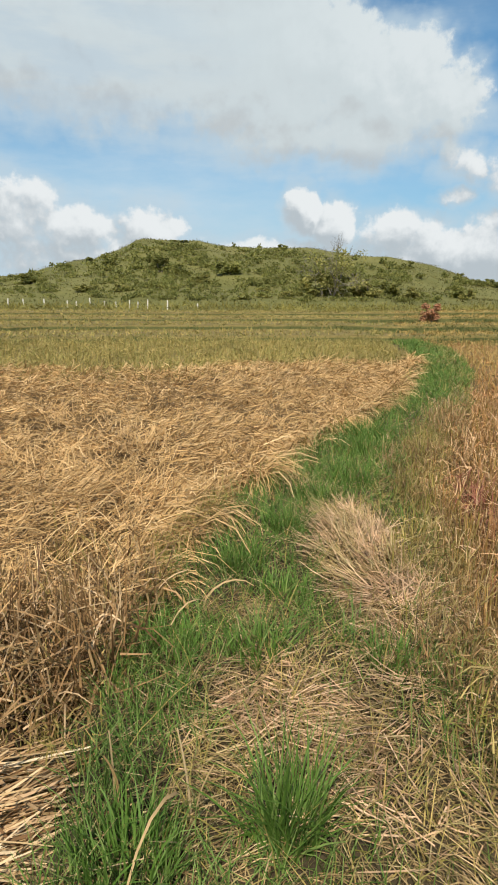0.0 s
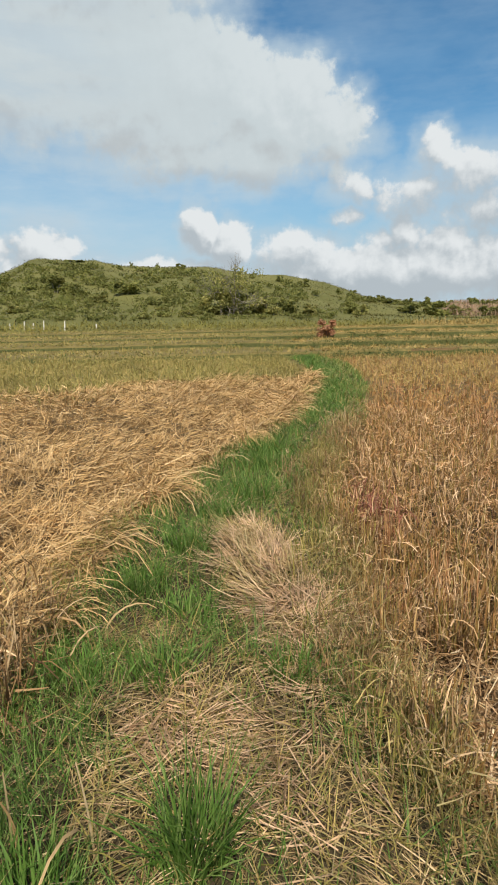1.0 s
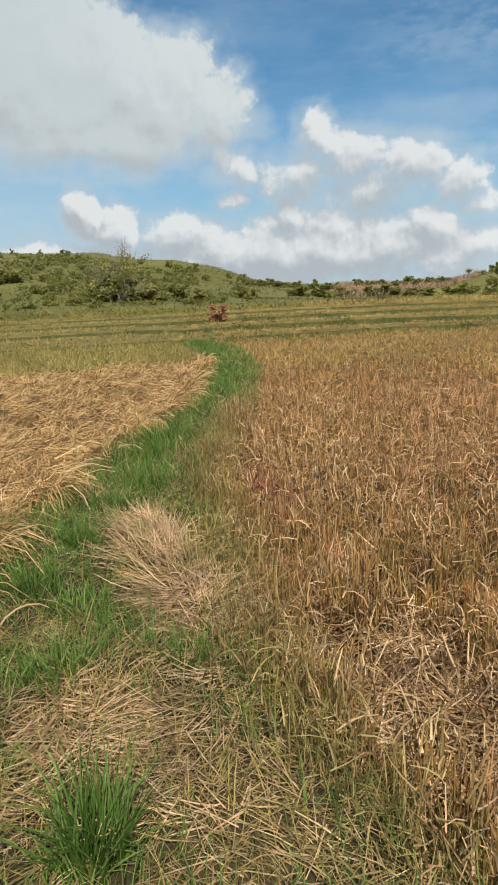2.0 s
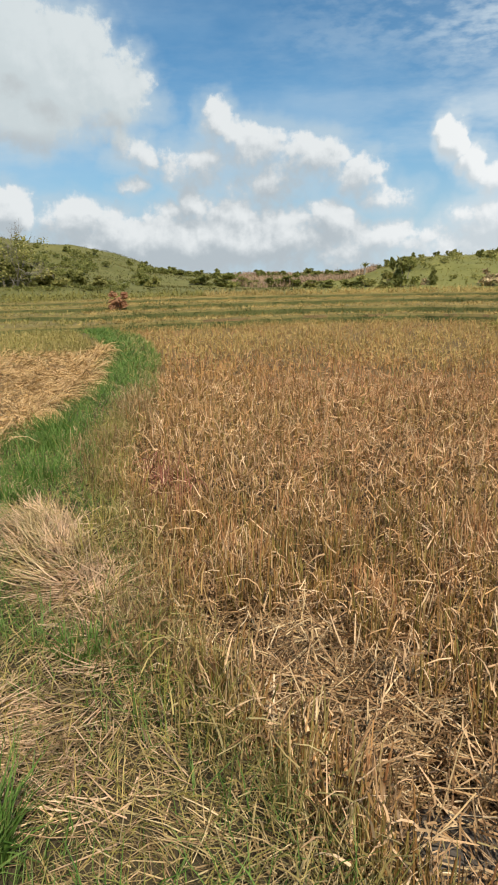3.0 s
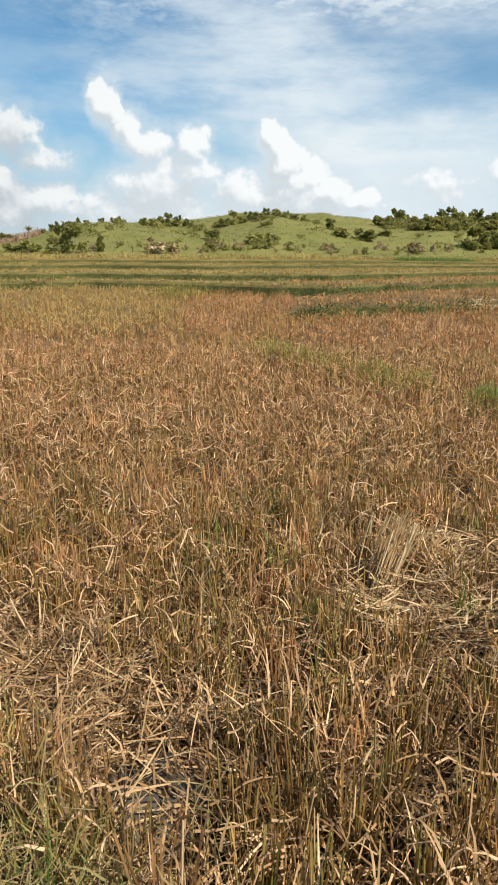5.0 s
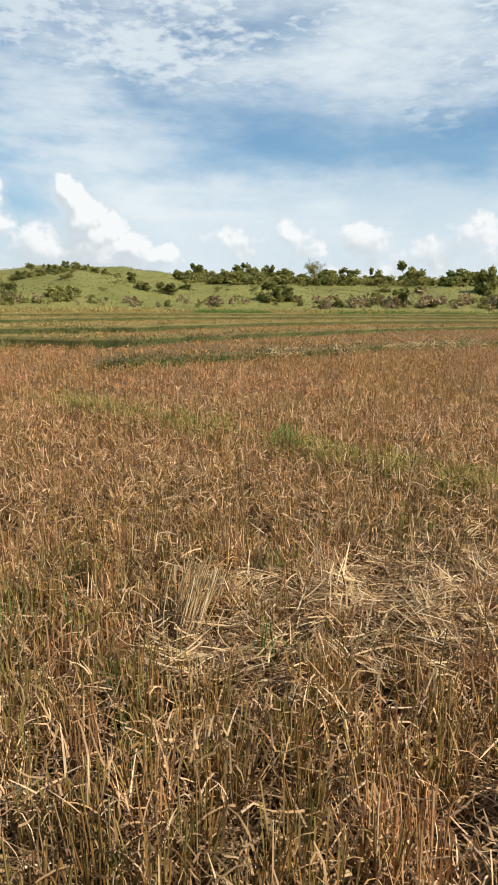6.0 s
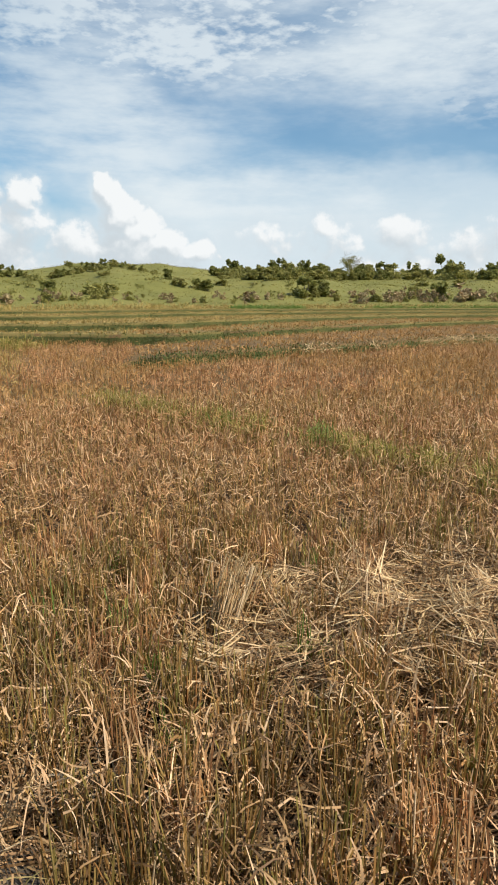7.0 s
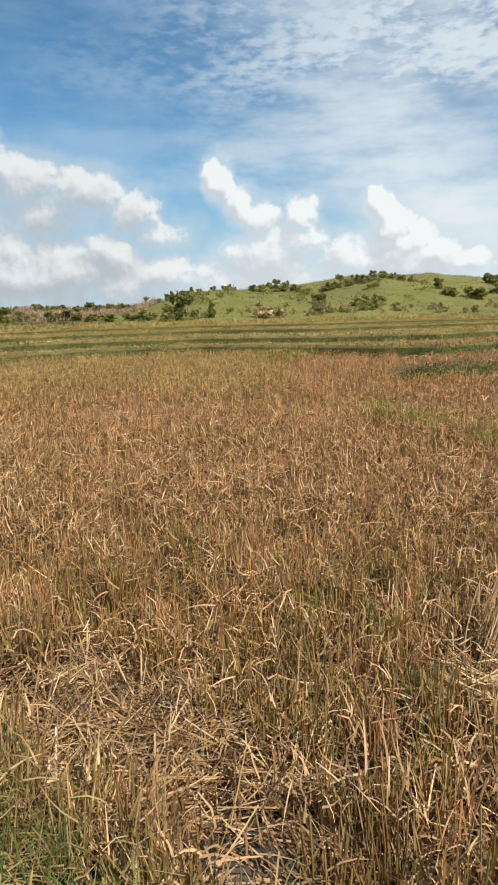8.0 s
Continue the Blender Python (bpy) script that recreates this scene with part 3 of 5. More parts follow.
def build_ground():
    front = np.arange(30, -110.1, -0.5)
    rest = np.arange(-114, -326, -4.0)
    az = np.concatenate([front, rest])
    az = np.where(az < -180, az + 360, az)
    cols = len(az)
    near = np.concatenate([[0.0], np.geomspace(0.35, 18.0, 84)])
    rings = [np.repeat(near[:, None], cols, 1)]
    last = np.full(cols, 18.0)
    for dist in BANKS:
        d = np.interp(az, AZ, dist) + 0.5 * (fbm(az * 0.35, az * 0, 33) - 0.5) * 4
        between = [last + (d - 0.8 - last) * k for k in (0.33, 0.66)]
        rings.append(np.array(between + [d - 0.8, d - 0.28, d - 0.12, d + 0.05, d + 0.22, d + 0.5, d + 0.9]))
        last = d + 0.9
    foot, far = np.interp(az, AZ, FOOT), np.interp(az, FAR_AZ, FAR_R)
    rings.append(np.array([last + (foot - last) * k for k in (0.5, 1.0)]))
    rings.append(np.array([foot + (far - foot) * k for k in np.linspace(0.02, 1.15, 54)]))
    rings.append(np.array([far * 1.15 + (3200 - far * 1.15) * k**3 for k in np.linspace(0.15, 1, 12)]))
    r = np.concatenate(rings)
    a = np.radians(az)[None]
    x, y = -np.sin(a) * r, np.cos(a) * r
    z = land(x, y)
    verts = np.stack([x, y, z], -1)
    rows = len(r)
    i, j = np.meshgrid(np.arange(rows - 1), np.arange(cols), indexing="ij")
    k = (j + 1) % cols
    quads = np.stack([i * cols + j, i * cols + k, (i + 1) * cols + k, (i + 1) * cols + j], -1).reshape(-1, 4)
    mid = verts.reshape(-1, 3)[quads].mean(1)
    mr = np.hypot(mid[:, 0], mid[:, 1])
    maz = np.degrees(np.arctan2(-mid[:, 0], mid[:, 1]))
    xl, xr = left_edge(mid[:, 1]), right_edge(mid[:, 1])
    kind = np.full(len(mid), 1)
    kind[(mid[:, 0] > xl - 0.25) & (mid[:, 0] < xr + 0.04) & (mid[:, 1] < 27)] = 0
    kind[(mid[:, 0] <= xl - 0.25) & (mid[:, 1] > 2.6) & (mr < 17)] = 2
    kind[(mid[:, 0] > xr) & (mr > 8)] = 2
    kind[mr > np.minimum(np.interp(maz, AZ, BANKS[1]), 200)] = 3
    kind[(mid[:, 0] < xl) & (mr > 17)] = 3
    kind[(maz < -57) & (mr > np.interp(maz, AZ, BANKS[0])) & (mr < np.interp(maz, AZ, BANKS[1]))] = 2
    kind[(mid[:, 1] >= 26.6) & (mid[:, 0] >= xl - 0.3) & (mid[:, 0] <= xr + 1.5) & (mr < 60)] = 3
    row = np.repeat(np.arange(rows - 1), cols)
    for n in range(len(BANKS)):
        at = len(near) + 9 * n
        kind[(row == at + 4) & (maz < (99 if n else -57))] = 5
        kind[(row == at + 3) & (maz < (-8 if n else -57))] = 5
    kind[mr > np.interp(maz, AZ, FOOT)] = 4
    kind[(mr > np.interp(maz, AZ, FOOT)) & (maz < -32)] = 6
    ob = new("ground", sheet("ground", verts, quads, smooth_shade=True, index=kind, materials=[G_BUND, G_PADDY, G_MAT, G_TERRACE, G_HILL, G_BANK, G_PASTURE]))
    return tagged(ob, "dry paddy land with a grassy bund, low terraces and turf hills", "ground", kind="structure")


build_ground()

# ---- strips: every blade, stalk and straw is a narrow bent ribbon ----
def rng(seed):
    return np.random.default_rng(seed)


def ribbons(g, base, heading, lean, bend, length, width, segs=2, taper=0.75, face=None):
    """Arrays of verts and quads for N ribbons that start at base, lean by an angle from upright and bend further towards heading."""
    n = len(base)
    d = np.stack([np.cos(heading), np.sin(heading), np.zeros(n)], -1)
    perp = np.stack([-np.sin(heading), np.cos(heading), np.zeros(n)], -1)
    up = np.array([0, 0, 1.0])
    phi = g.uniform(-1.0, 1.0, n) if face is None else face
    pts, tangents = [np.array(base, float)], []
    for j in range(segs):
        th = lean + bend * (j + 0.5) / segs
        t = np.sin(th)[:, None] * d + np.cos(th)[:, None] * up
        tangents.append(t)
        pts.append(pts[-1] + t * (length / segs)[:, None])
    out = []
    for j, p in enumerate(pts):
        t = tangents[min(j, segs - 1)]
        w = perp * np.cos(phi)[:, None] + np.cross(t, perp) * np.sin(phi)[:, None]
        half = (width * 0.5 * (1 - taper * (j / segs) ** 1.5))[:, None]
        out += [p - w * half, p + w * half]
    verts = np.stack(out, 1).reshape(-1, 3)
    first = (np.arange(n) * 2 * (segs + 1))[:, None]
    quads = np.concatenate([first + np.array([2 * j, 2 * j + 1, 2 * j + 3, 2 * j + 2]) for j in range(segs)], 1).reshape(-1, 4)
    return verts, quads


def join(pieces):
    verts, quads, at = [], [], 0
    for v, q in pieces:
        verts.append(v)
        quads.append(q + at)
        at += len(v)
    return np.concatenate(verts), np.concatenate(quads)


def stuff(name, pieces, material, label, category):
    ob = new(name, sheet(name, *join(pieces), material))
    return tagged(ob, label, category, kind="stuff")


def thing(name, label, category, place=(0, 0, 0), group=""):
    ob = new(name)
    ob.location = place
    return tagged(ob, label, category, group)


JOINED = {"stubble_core", "leafage", "straw_mass", "crown", "stemwork", "branchwork", "foliage", "grass_lock", "leaf_spray"}


def part_arrays(name, pieces, material, parent, label=""):
    ob = new(name, sheet(name, *join(pieces), material))
    ob.parent = parent
    return tagged(ob, label, kind="stuff" if name in JOINED else "")


def scatter(g, x0, x1, y0, y1, per_m2):
    n = int((x1 - x0) * (y1 - y0) * per_m2)
    return np.stack([g.uniform(x0, x1, n), g.uniform(y0, y1, n)], -1)


def polar(g, az0, az1, r0, r1, per_m2):
    """Places spread evenly over a sector."""
    area = abs(radians(az1 - az0)) * (r1**2 - r0**2) / 2
    n = int(area * per_m2)
    r = np.sqrt(g.uniform(r0**2, r1**2, n))
    a = np.radians(g.uniform(min(az0, az1), max(az0, az1), n))
    return np.stack([-np.sin(a) * r, np.cos(a) * r], -1)


def lift(p, dz=0.0):
    return np.column_stack([p, land(p[:, 0], p[:, 1]) + dz])


def bearing(p):
    return np.degrees(np.arctan2(-p[:, 0], p[:, 1]))


def reach(p):
    return np.hypot(p[:, 0], p[:, 1])


def first_bank(p):
    az = bearing(p)
    return np.where(az < -57, np.interp(az, AZ, BANKS[0]), np.interp(az, AZ, BANKS[1])) - 0.6


def clump(g, base, stalks, leaves, height=0.36, spread=0.06, segs=2, thick=0.006, scrap=0.45):
    """Plants at the places base (N, 3): upright stalks, and short curled leaves at all heights."""
    n = len(base)
    pieces = []
    size = g.uniform(0.7, 1.2, n)
    for count, kind in ((stalks, 0), (leaves, 1)):
        if not count:
            continue
        rep = np.repeat(np.arange(n), count)
        m = len(rep)
        a = g.uniform(0, 2 * np.pi, m)
        off = spread * np.sqrt(g.uniform(0, 1, m)) * (1 + 0.5 * kind)
        b = base[rep] + np.stack([np.cos(a) * off, np.sin(a) * off, np.full(m, -0.02)], -1)
        if kind == 0:
            pieces.append(ribbons(g, b, a, np.abs(g.normal(0.05, 0.2, m)), g.normal(0.05, 0.35, m), height * size[rep] * g.uniform(0.35, 1.1, m), thick * g.uniform(0.7, 1.3, m), segs, 0.3))
        else:
            b[:, 2] += g.uniform(0.02, 0.95, m) * height * size[rep]
            pieces.append(ribbons(g, b, g.uniform(0, 2 * np.pi, m), g.uniform(0.1, 1.9, m), g.normal(0.5, 1.3, m), height * scrap * g.uniform(0.4, 1.25, m), thick * g.uniform(0.7, 1.6, m), segs, 0.65))
    return pieces


def upright(g, count, height, spread):
    """A tight bundle of cut stalks, nearly straight and much of one height."""
    a = g.uniform(0, 2 * np.pi, count)
    off = spread * np.sqrt(g.uniform(0, 1, count))
    base = np.stack([np.cos(a) * off, np.sin(a) * off, np.full(count, -0.02)], -1)
    tall = height * g.uniform(0.75, 1.1) * np.where(g.uniform(0, 1, count) < 0.7, g.uniform(0.8, 1.05, count), g.uniform(0.35, 0.8, count))
    return [ribbons(g, base, a + g.normal(0, 0.5, count), np.abs(g.normal(0.04, 0.13, count)), g.normal(0.02, 0.22, count), tall, g.uniform(0.004, 0.0072, count), 2, 0.15)]


def jitter_grid(g, x0, x1, y0, y1, step, amount=0.35):
    xs, ys = np.arange(x0, x1, step), np.arange(y0, y1, step)
    p = np.stack(np.meshgrid(xs, ys), -1).reshape(-1, 2)
    return p + g.uniform(-amount, amount, p.shape) * step


def in_right_paddy(p):
    return (p[:, 0] > right_edge(p[:, 1]) + 0.14) & (reach(p) < first_bank(p)) & (bearing(p) > -108) & (bearing(p) < 0)


SPARSE = [(1.52, 2.55, 0.34), (1.62, 2.12, 0.38), (1.45, 2.05, 0.30), (1.66, 1.50, 0.34), (1.55, 1.78, 0.26), (3.06, 1.04, 0.30), (3.00, 0.74, 0.26), (4.05, 0.45, 0.40), (3.52, 0.20, 0.32), (4.45, 0.02, 0.38), (3.70, 0.70, 0.26), (3.72, 1.20, 0.24), (3.80, -0.18, 0.30), (2.98, 1.20, 0.20)]      # beds of flattened straw in the stubble


SHOOTS = [(3.66, 2.30), (2.60, 1.30), (2.28, 1.02), (3.12, 0.77), (2.81, 2.05), (2.93, 1.73), (4.22, 1.11), (2.68, 1.40)]      # fresh green plants
REDDENED = [(1.72, 4.95), (1.80, 5.05), (1.78, 5.35), (1.86, 5.2), (1.9, 4.8)]


def thinned(g, p):
    keep = np.ones(len(p), bool)
    for x, y, rad in SPARSE:
        keep &= (np.hypot(p[:, 0] - 1.50, p[:, 1] - 1.24) > 0.27) & (np.hypot(p[:, 0] - x, p[:, 1] - y) > rad * g.uniform(0.85 if x < 2.5 else 0.5, 1.2, len(p)))
    return keep


def russet(p):
    return fbm(p[:, 0] * 0.5, p[:, 1] * 0.5, 77) + 0.12 * smooth(3, 8, reach(p)) * (1 - smooth(14, 24, reach(p)))


def build_right_paddy():
    g = rng(11)
    # the nearest clumps are things of their own
    p = jitter_grid(g, 0.9, 7.0, -1.2, 7.0, 0.22, 0.4)
    p = p[in_right_paddy(p) & thinned(g, p)]
    order = np.argsort(np.hypot(p[:, 0] - 0.3, p[:, 1]))
    single, rest = p[order[:300]], p[order[300:]]
    models = []
    for i in range(14):
        ob = thing("rice_stubble_clump", "dry brown clump of cut rice stubble in a paddy", "stubble", group="stubble clumps beside the bund")
        h = rng(100 + i)
        mat = M_RUSSET if i % 5 == 4 else M_STUBBLE
        woody = mat if i % 5 == 4 else M_STALK
        part_arrays("stubble_core", upright(h, 44, 0.38, 0.066), woody, ob)
        part_arrays("leafage", clump(h, np.zeros((1, 3)), 0, 98, 0.35, 0.118, 3, 0.0060, 0.42), (M_CURL, M_CURL, mat, M_BED)[i % 4], ob, "curled dry leaves")
        for k in range(5):
            a, tall = h.uniform(0, 6.28), h.uniform(0.24, 0.42)
            x, y, tip = 0.05 * math.cos(a), 0.05 * math.sin(a), h.uniform(0.0, 0.09)
            part_arrays("stalk", [tube([(x, y, -0.03), (x + tip * 0.4 * math.cos(a), y + tip * 0.4 * math.sin(a), tall * 0.55), (x + tip * math.cos(a), y + tip * math.sin(a), tall)], 0.0038, 0.0028, 4)], M_STRAW if k == 0 and i % 3 == 0 else woody, ob)
        models.append(ob)
    z = land(single[:, 0], single[:, 1])
    for i, (x, y) in enumerate(single):
        m = pose(x, y, z[i], 0, 0, g.uniform(0, 360))
        if i < len(models):
            models[i].matrix_basis = m
        else:
            copy_thing(models[int(g.integers(0, 14))], m)
    # the middle distance
    mid = jitter_grid(g, 0.8, 13.5, -4.0, 13.5, 0.22, 0.4)
    far_single = np.sort(np.hypot(single[:, 0] - 0.3, single[:, 1]))[-1]
    mid = mid[in_right_paddy(mid) & thinned(g, mid) & (np.hypot(mid[:, 0] - 0.3, mid[:, 1]) > far_single) & (reach(mid) < 12)]
    tone = russet(mid) > 0.60
    near = reach(mid) < 7
    for sel, mat, name, label in ((~tone, M_STUBBLE, "rice_stubble", "dry brown rice stubble standing in a paddy"), (tone, M_RUSSET, "russet_stubble", "reddish patches of dry rice stubble")):
        stuff(name, clump(g, lift(mid[sel & near]), 0, 36, 0.36, 0.10, 2, 0.0068, 0.40) + clump(g, lift(mid[sel & ~near]), 0, 26, 0.34, 0.12, 2, 0.009), mat, label, "stubble")
        stuff("curled_leaves", clump(g, lift(mid[sel & near], 0.10), 0, 18, 0.28, 0.10, 2, 0.0068, 0.5) + clump(g, lift(mid[sel & ~near], 0.10), 0, 9, 0.26, 0.12, 1, 0.009, 0.6), M_CURL, "pale curled leaves on the stubble's tops", "stubble")
        stuff("stubble_stalks", clump(g, lift(mid[sel & near]), 16, 0, 0.37, 0.06, 2, 0.0064) + clump(g, lift(mid[sel & ~near]), 8, 0, 0.36, 0.10, 2, 0.009), M_STALK, "olive brown cut stalks of the stubble", "stubble")
    # the far part of the paddy
    far = polar(g, -108, 0, 11.6, 60, 15)
    far = far[in_right_paddy(far)]
    keep = g.uniform(0, 1, len(far)) < np.interp(reach(far), [12, 22, 35, 60], [1, 0.75, 0.45, 0.2])
    far = far[keep]
    faded = (g.uniform(0, 1, len(far)) < 0.75 * smooth(11, 21, reach(far))) & (bearing(far) > -48)
    stuff("rice_stubble", clump(g, lift(far[faded]), 2, 10, 0.32, 0.19, 1, 0.017), M_FIELD, "yellowish rice stubble at the paddy's far end", "stubble")
    far = far[~faded]
    tone = russet(far) > 0.58
    for sel, mat, name, label in ((~tone, M_FAR, "rice_stubble", "dry brown rice stubble further across the paddy"), (tone, M_RUSSET, "russet_stubble", "reddish rice stubble further across the paddy")):
        stuff(name, clump(g, lift(far[sel]), 2, 10, 0.32, 0.19, 1, 0.017), mat, label, "stubble")
    # loose straw on the ground between the clumps
    q = np.concatenate([scatter(g, 0.8, 7.5, -1.5, 8.5, 220), scatter(g, 0.9, 3.6, -0.8, 3.4, 420)])
    q = q[in_right_paddy(q) & (np.hypot(q[:, 0] - 1.50, q[:, 1] - 1.24) > g.uniform(0.1, 0.32, len(q)))]
    n = len(q)
    stuff("loose_straw", [ribbons(g, lift(q, 0.012) + np.column_stack([np.zeros((n, 2)), g.uniform(0, 0.10, n)]), g.uniform(0, 6.28, n), g.uniform(1.2, 1.62, n), g.uniform(-0.1, 0.5, n), g.uniform(0.10, 0.36, n), g.uniform(0.004, 0.009, n), 2, 0.4)], M_BED, "loose dry straw on the paddy floor", "straw")
    # green shoots among the stubble
    s = scatter(g, 1.2, 12, -2, 12, 1.6)
    s = s[in_right_paddy(s) & (fbm(s[:, 0] * 0.4, s[:, 1] * 0.4, 90) > 0.50)]
    stuff("green_shoots", clump(g, lift(s), 12, 5, 0.38, 0.04, 2, 0.006), M_LIME, "green rice shoots among dry stubble", "grass")
    # low weedy ridge that crosses the paddy
    along = np.linspace(0, 1, 700)
    course = [(9.9, 7.0), (9.3, 5.7), (8.7, 4.4), (8.1, 3.0), (7.6, 2.0), (7.1, 1.1), (6.8, 0.25), (6.45, -0.2), (6.2, -2.0)]
    steps = np.linspace(0, 1, len(course))
    line = np.stack([np.interp(along, steps, [c[0] for c in course]), np.interp(along, steps, [c[1] for c in course])], -1) + g.normal(0, 0.15, (700, 2))
    line = line[fbm(line[:, 0] * 1.1, line[:, 1] * 1.1, 61) > 0.46]
    stuff("weed_strip", clump(g, lift(line, 0.09), 3, 10, 0.31, 0.09, 2, 0.008), M_LIME, "strip of green weeds across the stubble", "grass")
    line = line[fbm(line[:, 0] * 1.3, line[:, 1] * 1.3, 63) > 0.55]
    stuff("weed_patches", clump(g, lift(line, 0.10), 2, 9, 0.32, 0.09, 2, 0.009), M_GREEN, "bright green weeds across the stubble", "grass")


def tube(points, r0, r1, sides=5):
    """A tapered round stem along points."""
    pts = np.asarray(points, float)
    n = len(pts)
    ring = np.linspace(0, 2 * np.pi, sides, endpoint=False)
    verts = []
    for i, p in enumerate(pts):
        t = pts[min(i + 1, n - 1)] - pts[max(i - 1, 0)]
        t /= np.linalg.norm(t) + 1e-9
        u = np.cross(t, [0.3, 0.9, 0.1])
        u /= np.linalg.norm(u) + 1e-9
        w = np.cross(t, u)
        r = r0 + (r1 - r0) * i / (n - 1)
        verts.append(p + r * (np.cos(ring)[:, None] * u + np.sin(ring)[:, None] * w))
    quads = [[i * sides + j, i * sides + (j + 1) % sides, (i + 1) * sides + (j + 1) % sides, (i + 1) * sides + j] for i in range(n - 1) for j in range(sides)]
    return np.concatenate(verts), np.array(quads)


def straw_models(name_seed, count, length, width, material):
    """A few straw meshes, slightly bowed, that many straws share."""
    g = rng(name_seed)
    made = []
    for i in range(count):
        k, bow = length * g.uniform(0.65, 1.3), g.normal(0, 0.05)
        line = [(k * t, bow * k * math.sin(math.pi * t) * 2, bow * k * t * t) for t in np.linspace(0, 1, 5)]
        w = width * g.uniform(0.7, 1.3) / 2
        made.append(sheet("straw", *tube(line, w, w * 0.55, 6), material, True))
    return made


def lay_straw(parent, mesh, place, yaw, rise):
    ob = new("straw", mesh)
    ob.parent = parent
    ob.matrix_basis = pose(*place, 0, -rise, yaw)
    return ob


def build_straw_beds():
    g = rng(23)
    for x, y, rad in SPARSE:
        big = x > 3
        wisps, each = int((130 if big else 95) * rad * rad / 0.1) * 2 + 6, 5
        a, r = g.uniform(0, 6.28, wisps), rad * 1.3 * np.sqrt(g.uniform(0, 1, wisps))
        mid = np.stack([x + np.cos(a) * r, y + np.sin(a) * r], -1)
        p = np.repeat(mid, each, 0) + g.normal(0, 0.028, (wisps * each, 2))
        n = len(p)
        ob = thing("straw_bed", "flattened pale straw lying in the stubble", "straw", (x, y, float(land(x, y))), "straw beds in the stubble")
        base = lift(p, 0.02) - np.array([x, y, float(land(x, y))])
        base[:, 2] += np.repeat(g.uniform(0, 1, wisps) ** 1.5 * (0.24 if big else 0.12), each) + g.uniform(0, 0.03, n)
        way = np.repeat(g.uniform(0, 6.28, wisps), each) + g.normal(0, 0.42, n)
        flat = np.repeat(g.normal(1.40, 0.22, wisps), each)
        pale = np.repeat(g.uniform(0, 1, wisps) < (0.5 if big else 0.3), each)
        for sel, mat in ((pale, M_STRAW), (~pale, M_BED)):
            m = int(sel.sum())
            if m:
                part_arrays("straw_mass", [ribbons(g, base[sel], way[sel], flat[sel] + g.normal(0, 0.07, m), g.normal(0.12, 0.5, m), g.uniform(0.08, 0.28, m), g.uniform(0.004, 0.009, m), 3, 0.3)], mat, ob)
        models = straw_models(int(x * 100), 4, 0.22, 0.0075, M_STRAW)
        for i in range(26 if big else 4):
            aa, rr = g.uniform(0, 6.28), rad * math.sqrt(g.uniform())
            lay_straw(ob, models[i % 4], (math.cos(aa) * rr, math.sin(aa) * rr, 0.06 + g.uniform(0, 0.20 if big else 0.08)), g.uniform(0, 360), g.normal(4, 11))
    # wet clods of mud in the gap beside the bund
    for x, y, s in ((1.40, 1.22, 0.16), (1.56, 1.20, 0.14), (1.50, 1.34, 0.10), (1.66, 1.30, 0.09)):
        bm = bmesh.new()
        bmesh.ops.create_icosphere(bm, subdivisions=3, radius=s)
        for v in bm.verts:
            v.co *= 1 + 0.45 * noise.noise(v.co * 9 + Vector((x * 7, y, 0)))
            v.co.z *= 0.55
        me = bpy.data.meshes.new("mud_clod")
        bm.to_mesh(me)
        bm.free()
        me.materials.append(G_MUD)
        ob = new("mud_clod", me)
        ob.location = (x, y, float(land(x, y)) + s * 0.3)
        tagged(ob, "dark grey clod of damp paddy mud", "mud", "mud clods beside the bund")
    # an upright sheaf of pale cut straw
    sx, sy = 3.08, 1.27
    ob = thing("straw_sheaf", "upright sheaf of pale straw leaning in the stubble", "straw", (sx, sy, float(land(sx, sy))))
    models = straw_models(77, 8, 0.45, 0.010, M_STRAW)
    for i in range(64):
        aa, rr = g.uniform(0, 6.28), 0.07 * math.sqrt(g.uniform())
        lay_straw(ob, models[i % 8], (math.cos(aa) * rr, math.sin(aa) * rr, 0.02), g.normal(-30, 12), g.normal(69, 4))
    # green shoots and one reddened plant among the stubble
    for x, y in SHOOTS:
        ob = thing("green_shoot", "tuft of fresh green rice shoots in brown stubble", "grass", (x, y, float(land(x, y))), "green shoots in the stubble")
        part_arrays("leaf_spray", clump(g, np.zeros((1, 3)), 26, 0, 0.36, 0.05, 3, 0.006), M_GREEN, ob)
        part_arrays("leaf_spray", clump(g, np.zeros((1, 3)), 10, 14, 0.30, 0.06, 3, 0.006), M_LIME, ob)
    for x, y in REDDENED:
        ob = thing("reddened_rice", "rice plant with reddened leaves beside the bund", "stubble", (x, y, float(land(x, y))), "reddened rice plants")
        part_arrays("leafage", clump(g, np.zeros((1, 3)), 20, 46, 0.40, 0.09, 3, 0.007, 0.55), M_REDLEAF, ob)
    # taller yellow-green clumps along the bund's foot
    for i, (x, y) in enumerate(((0.97, 2.05), (0.98, 1.80), (1.03, 1.50), (1.15, 1.28), (1.20, 0.98), (1.12, 2.85), (1.26, 0.72), (1.20, 3.25))):
        ob = thing("grass_clump", "yellow-green grass clump at the bund's foot", "grass", (x, y, float(land(x, y))), "grass clumps along the bund")
        part_arrays("stubble_core", clump(g, np.zeros((1, 3)), 36, 0, 0.38, 0.07, 3, 0.0045), M_YELLOW, ob)
        part_arrays("leafage", clump(g, np.zeros((1, 3)), 0, 64, 0.30, 0.13, 3, 0.005, 0.6), M_BED if i % 2 else M_YELLOW, ob, "withered leaves")


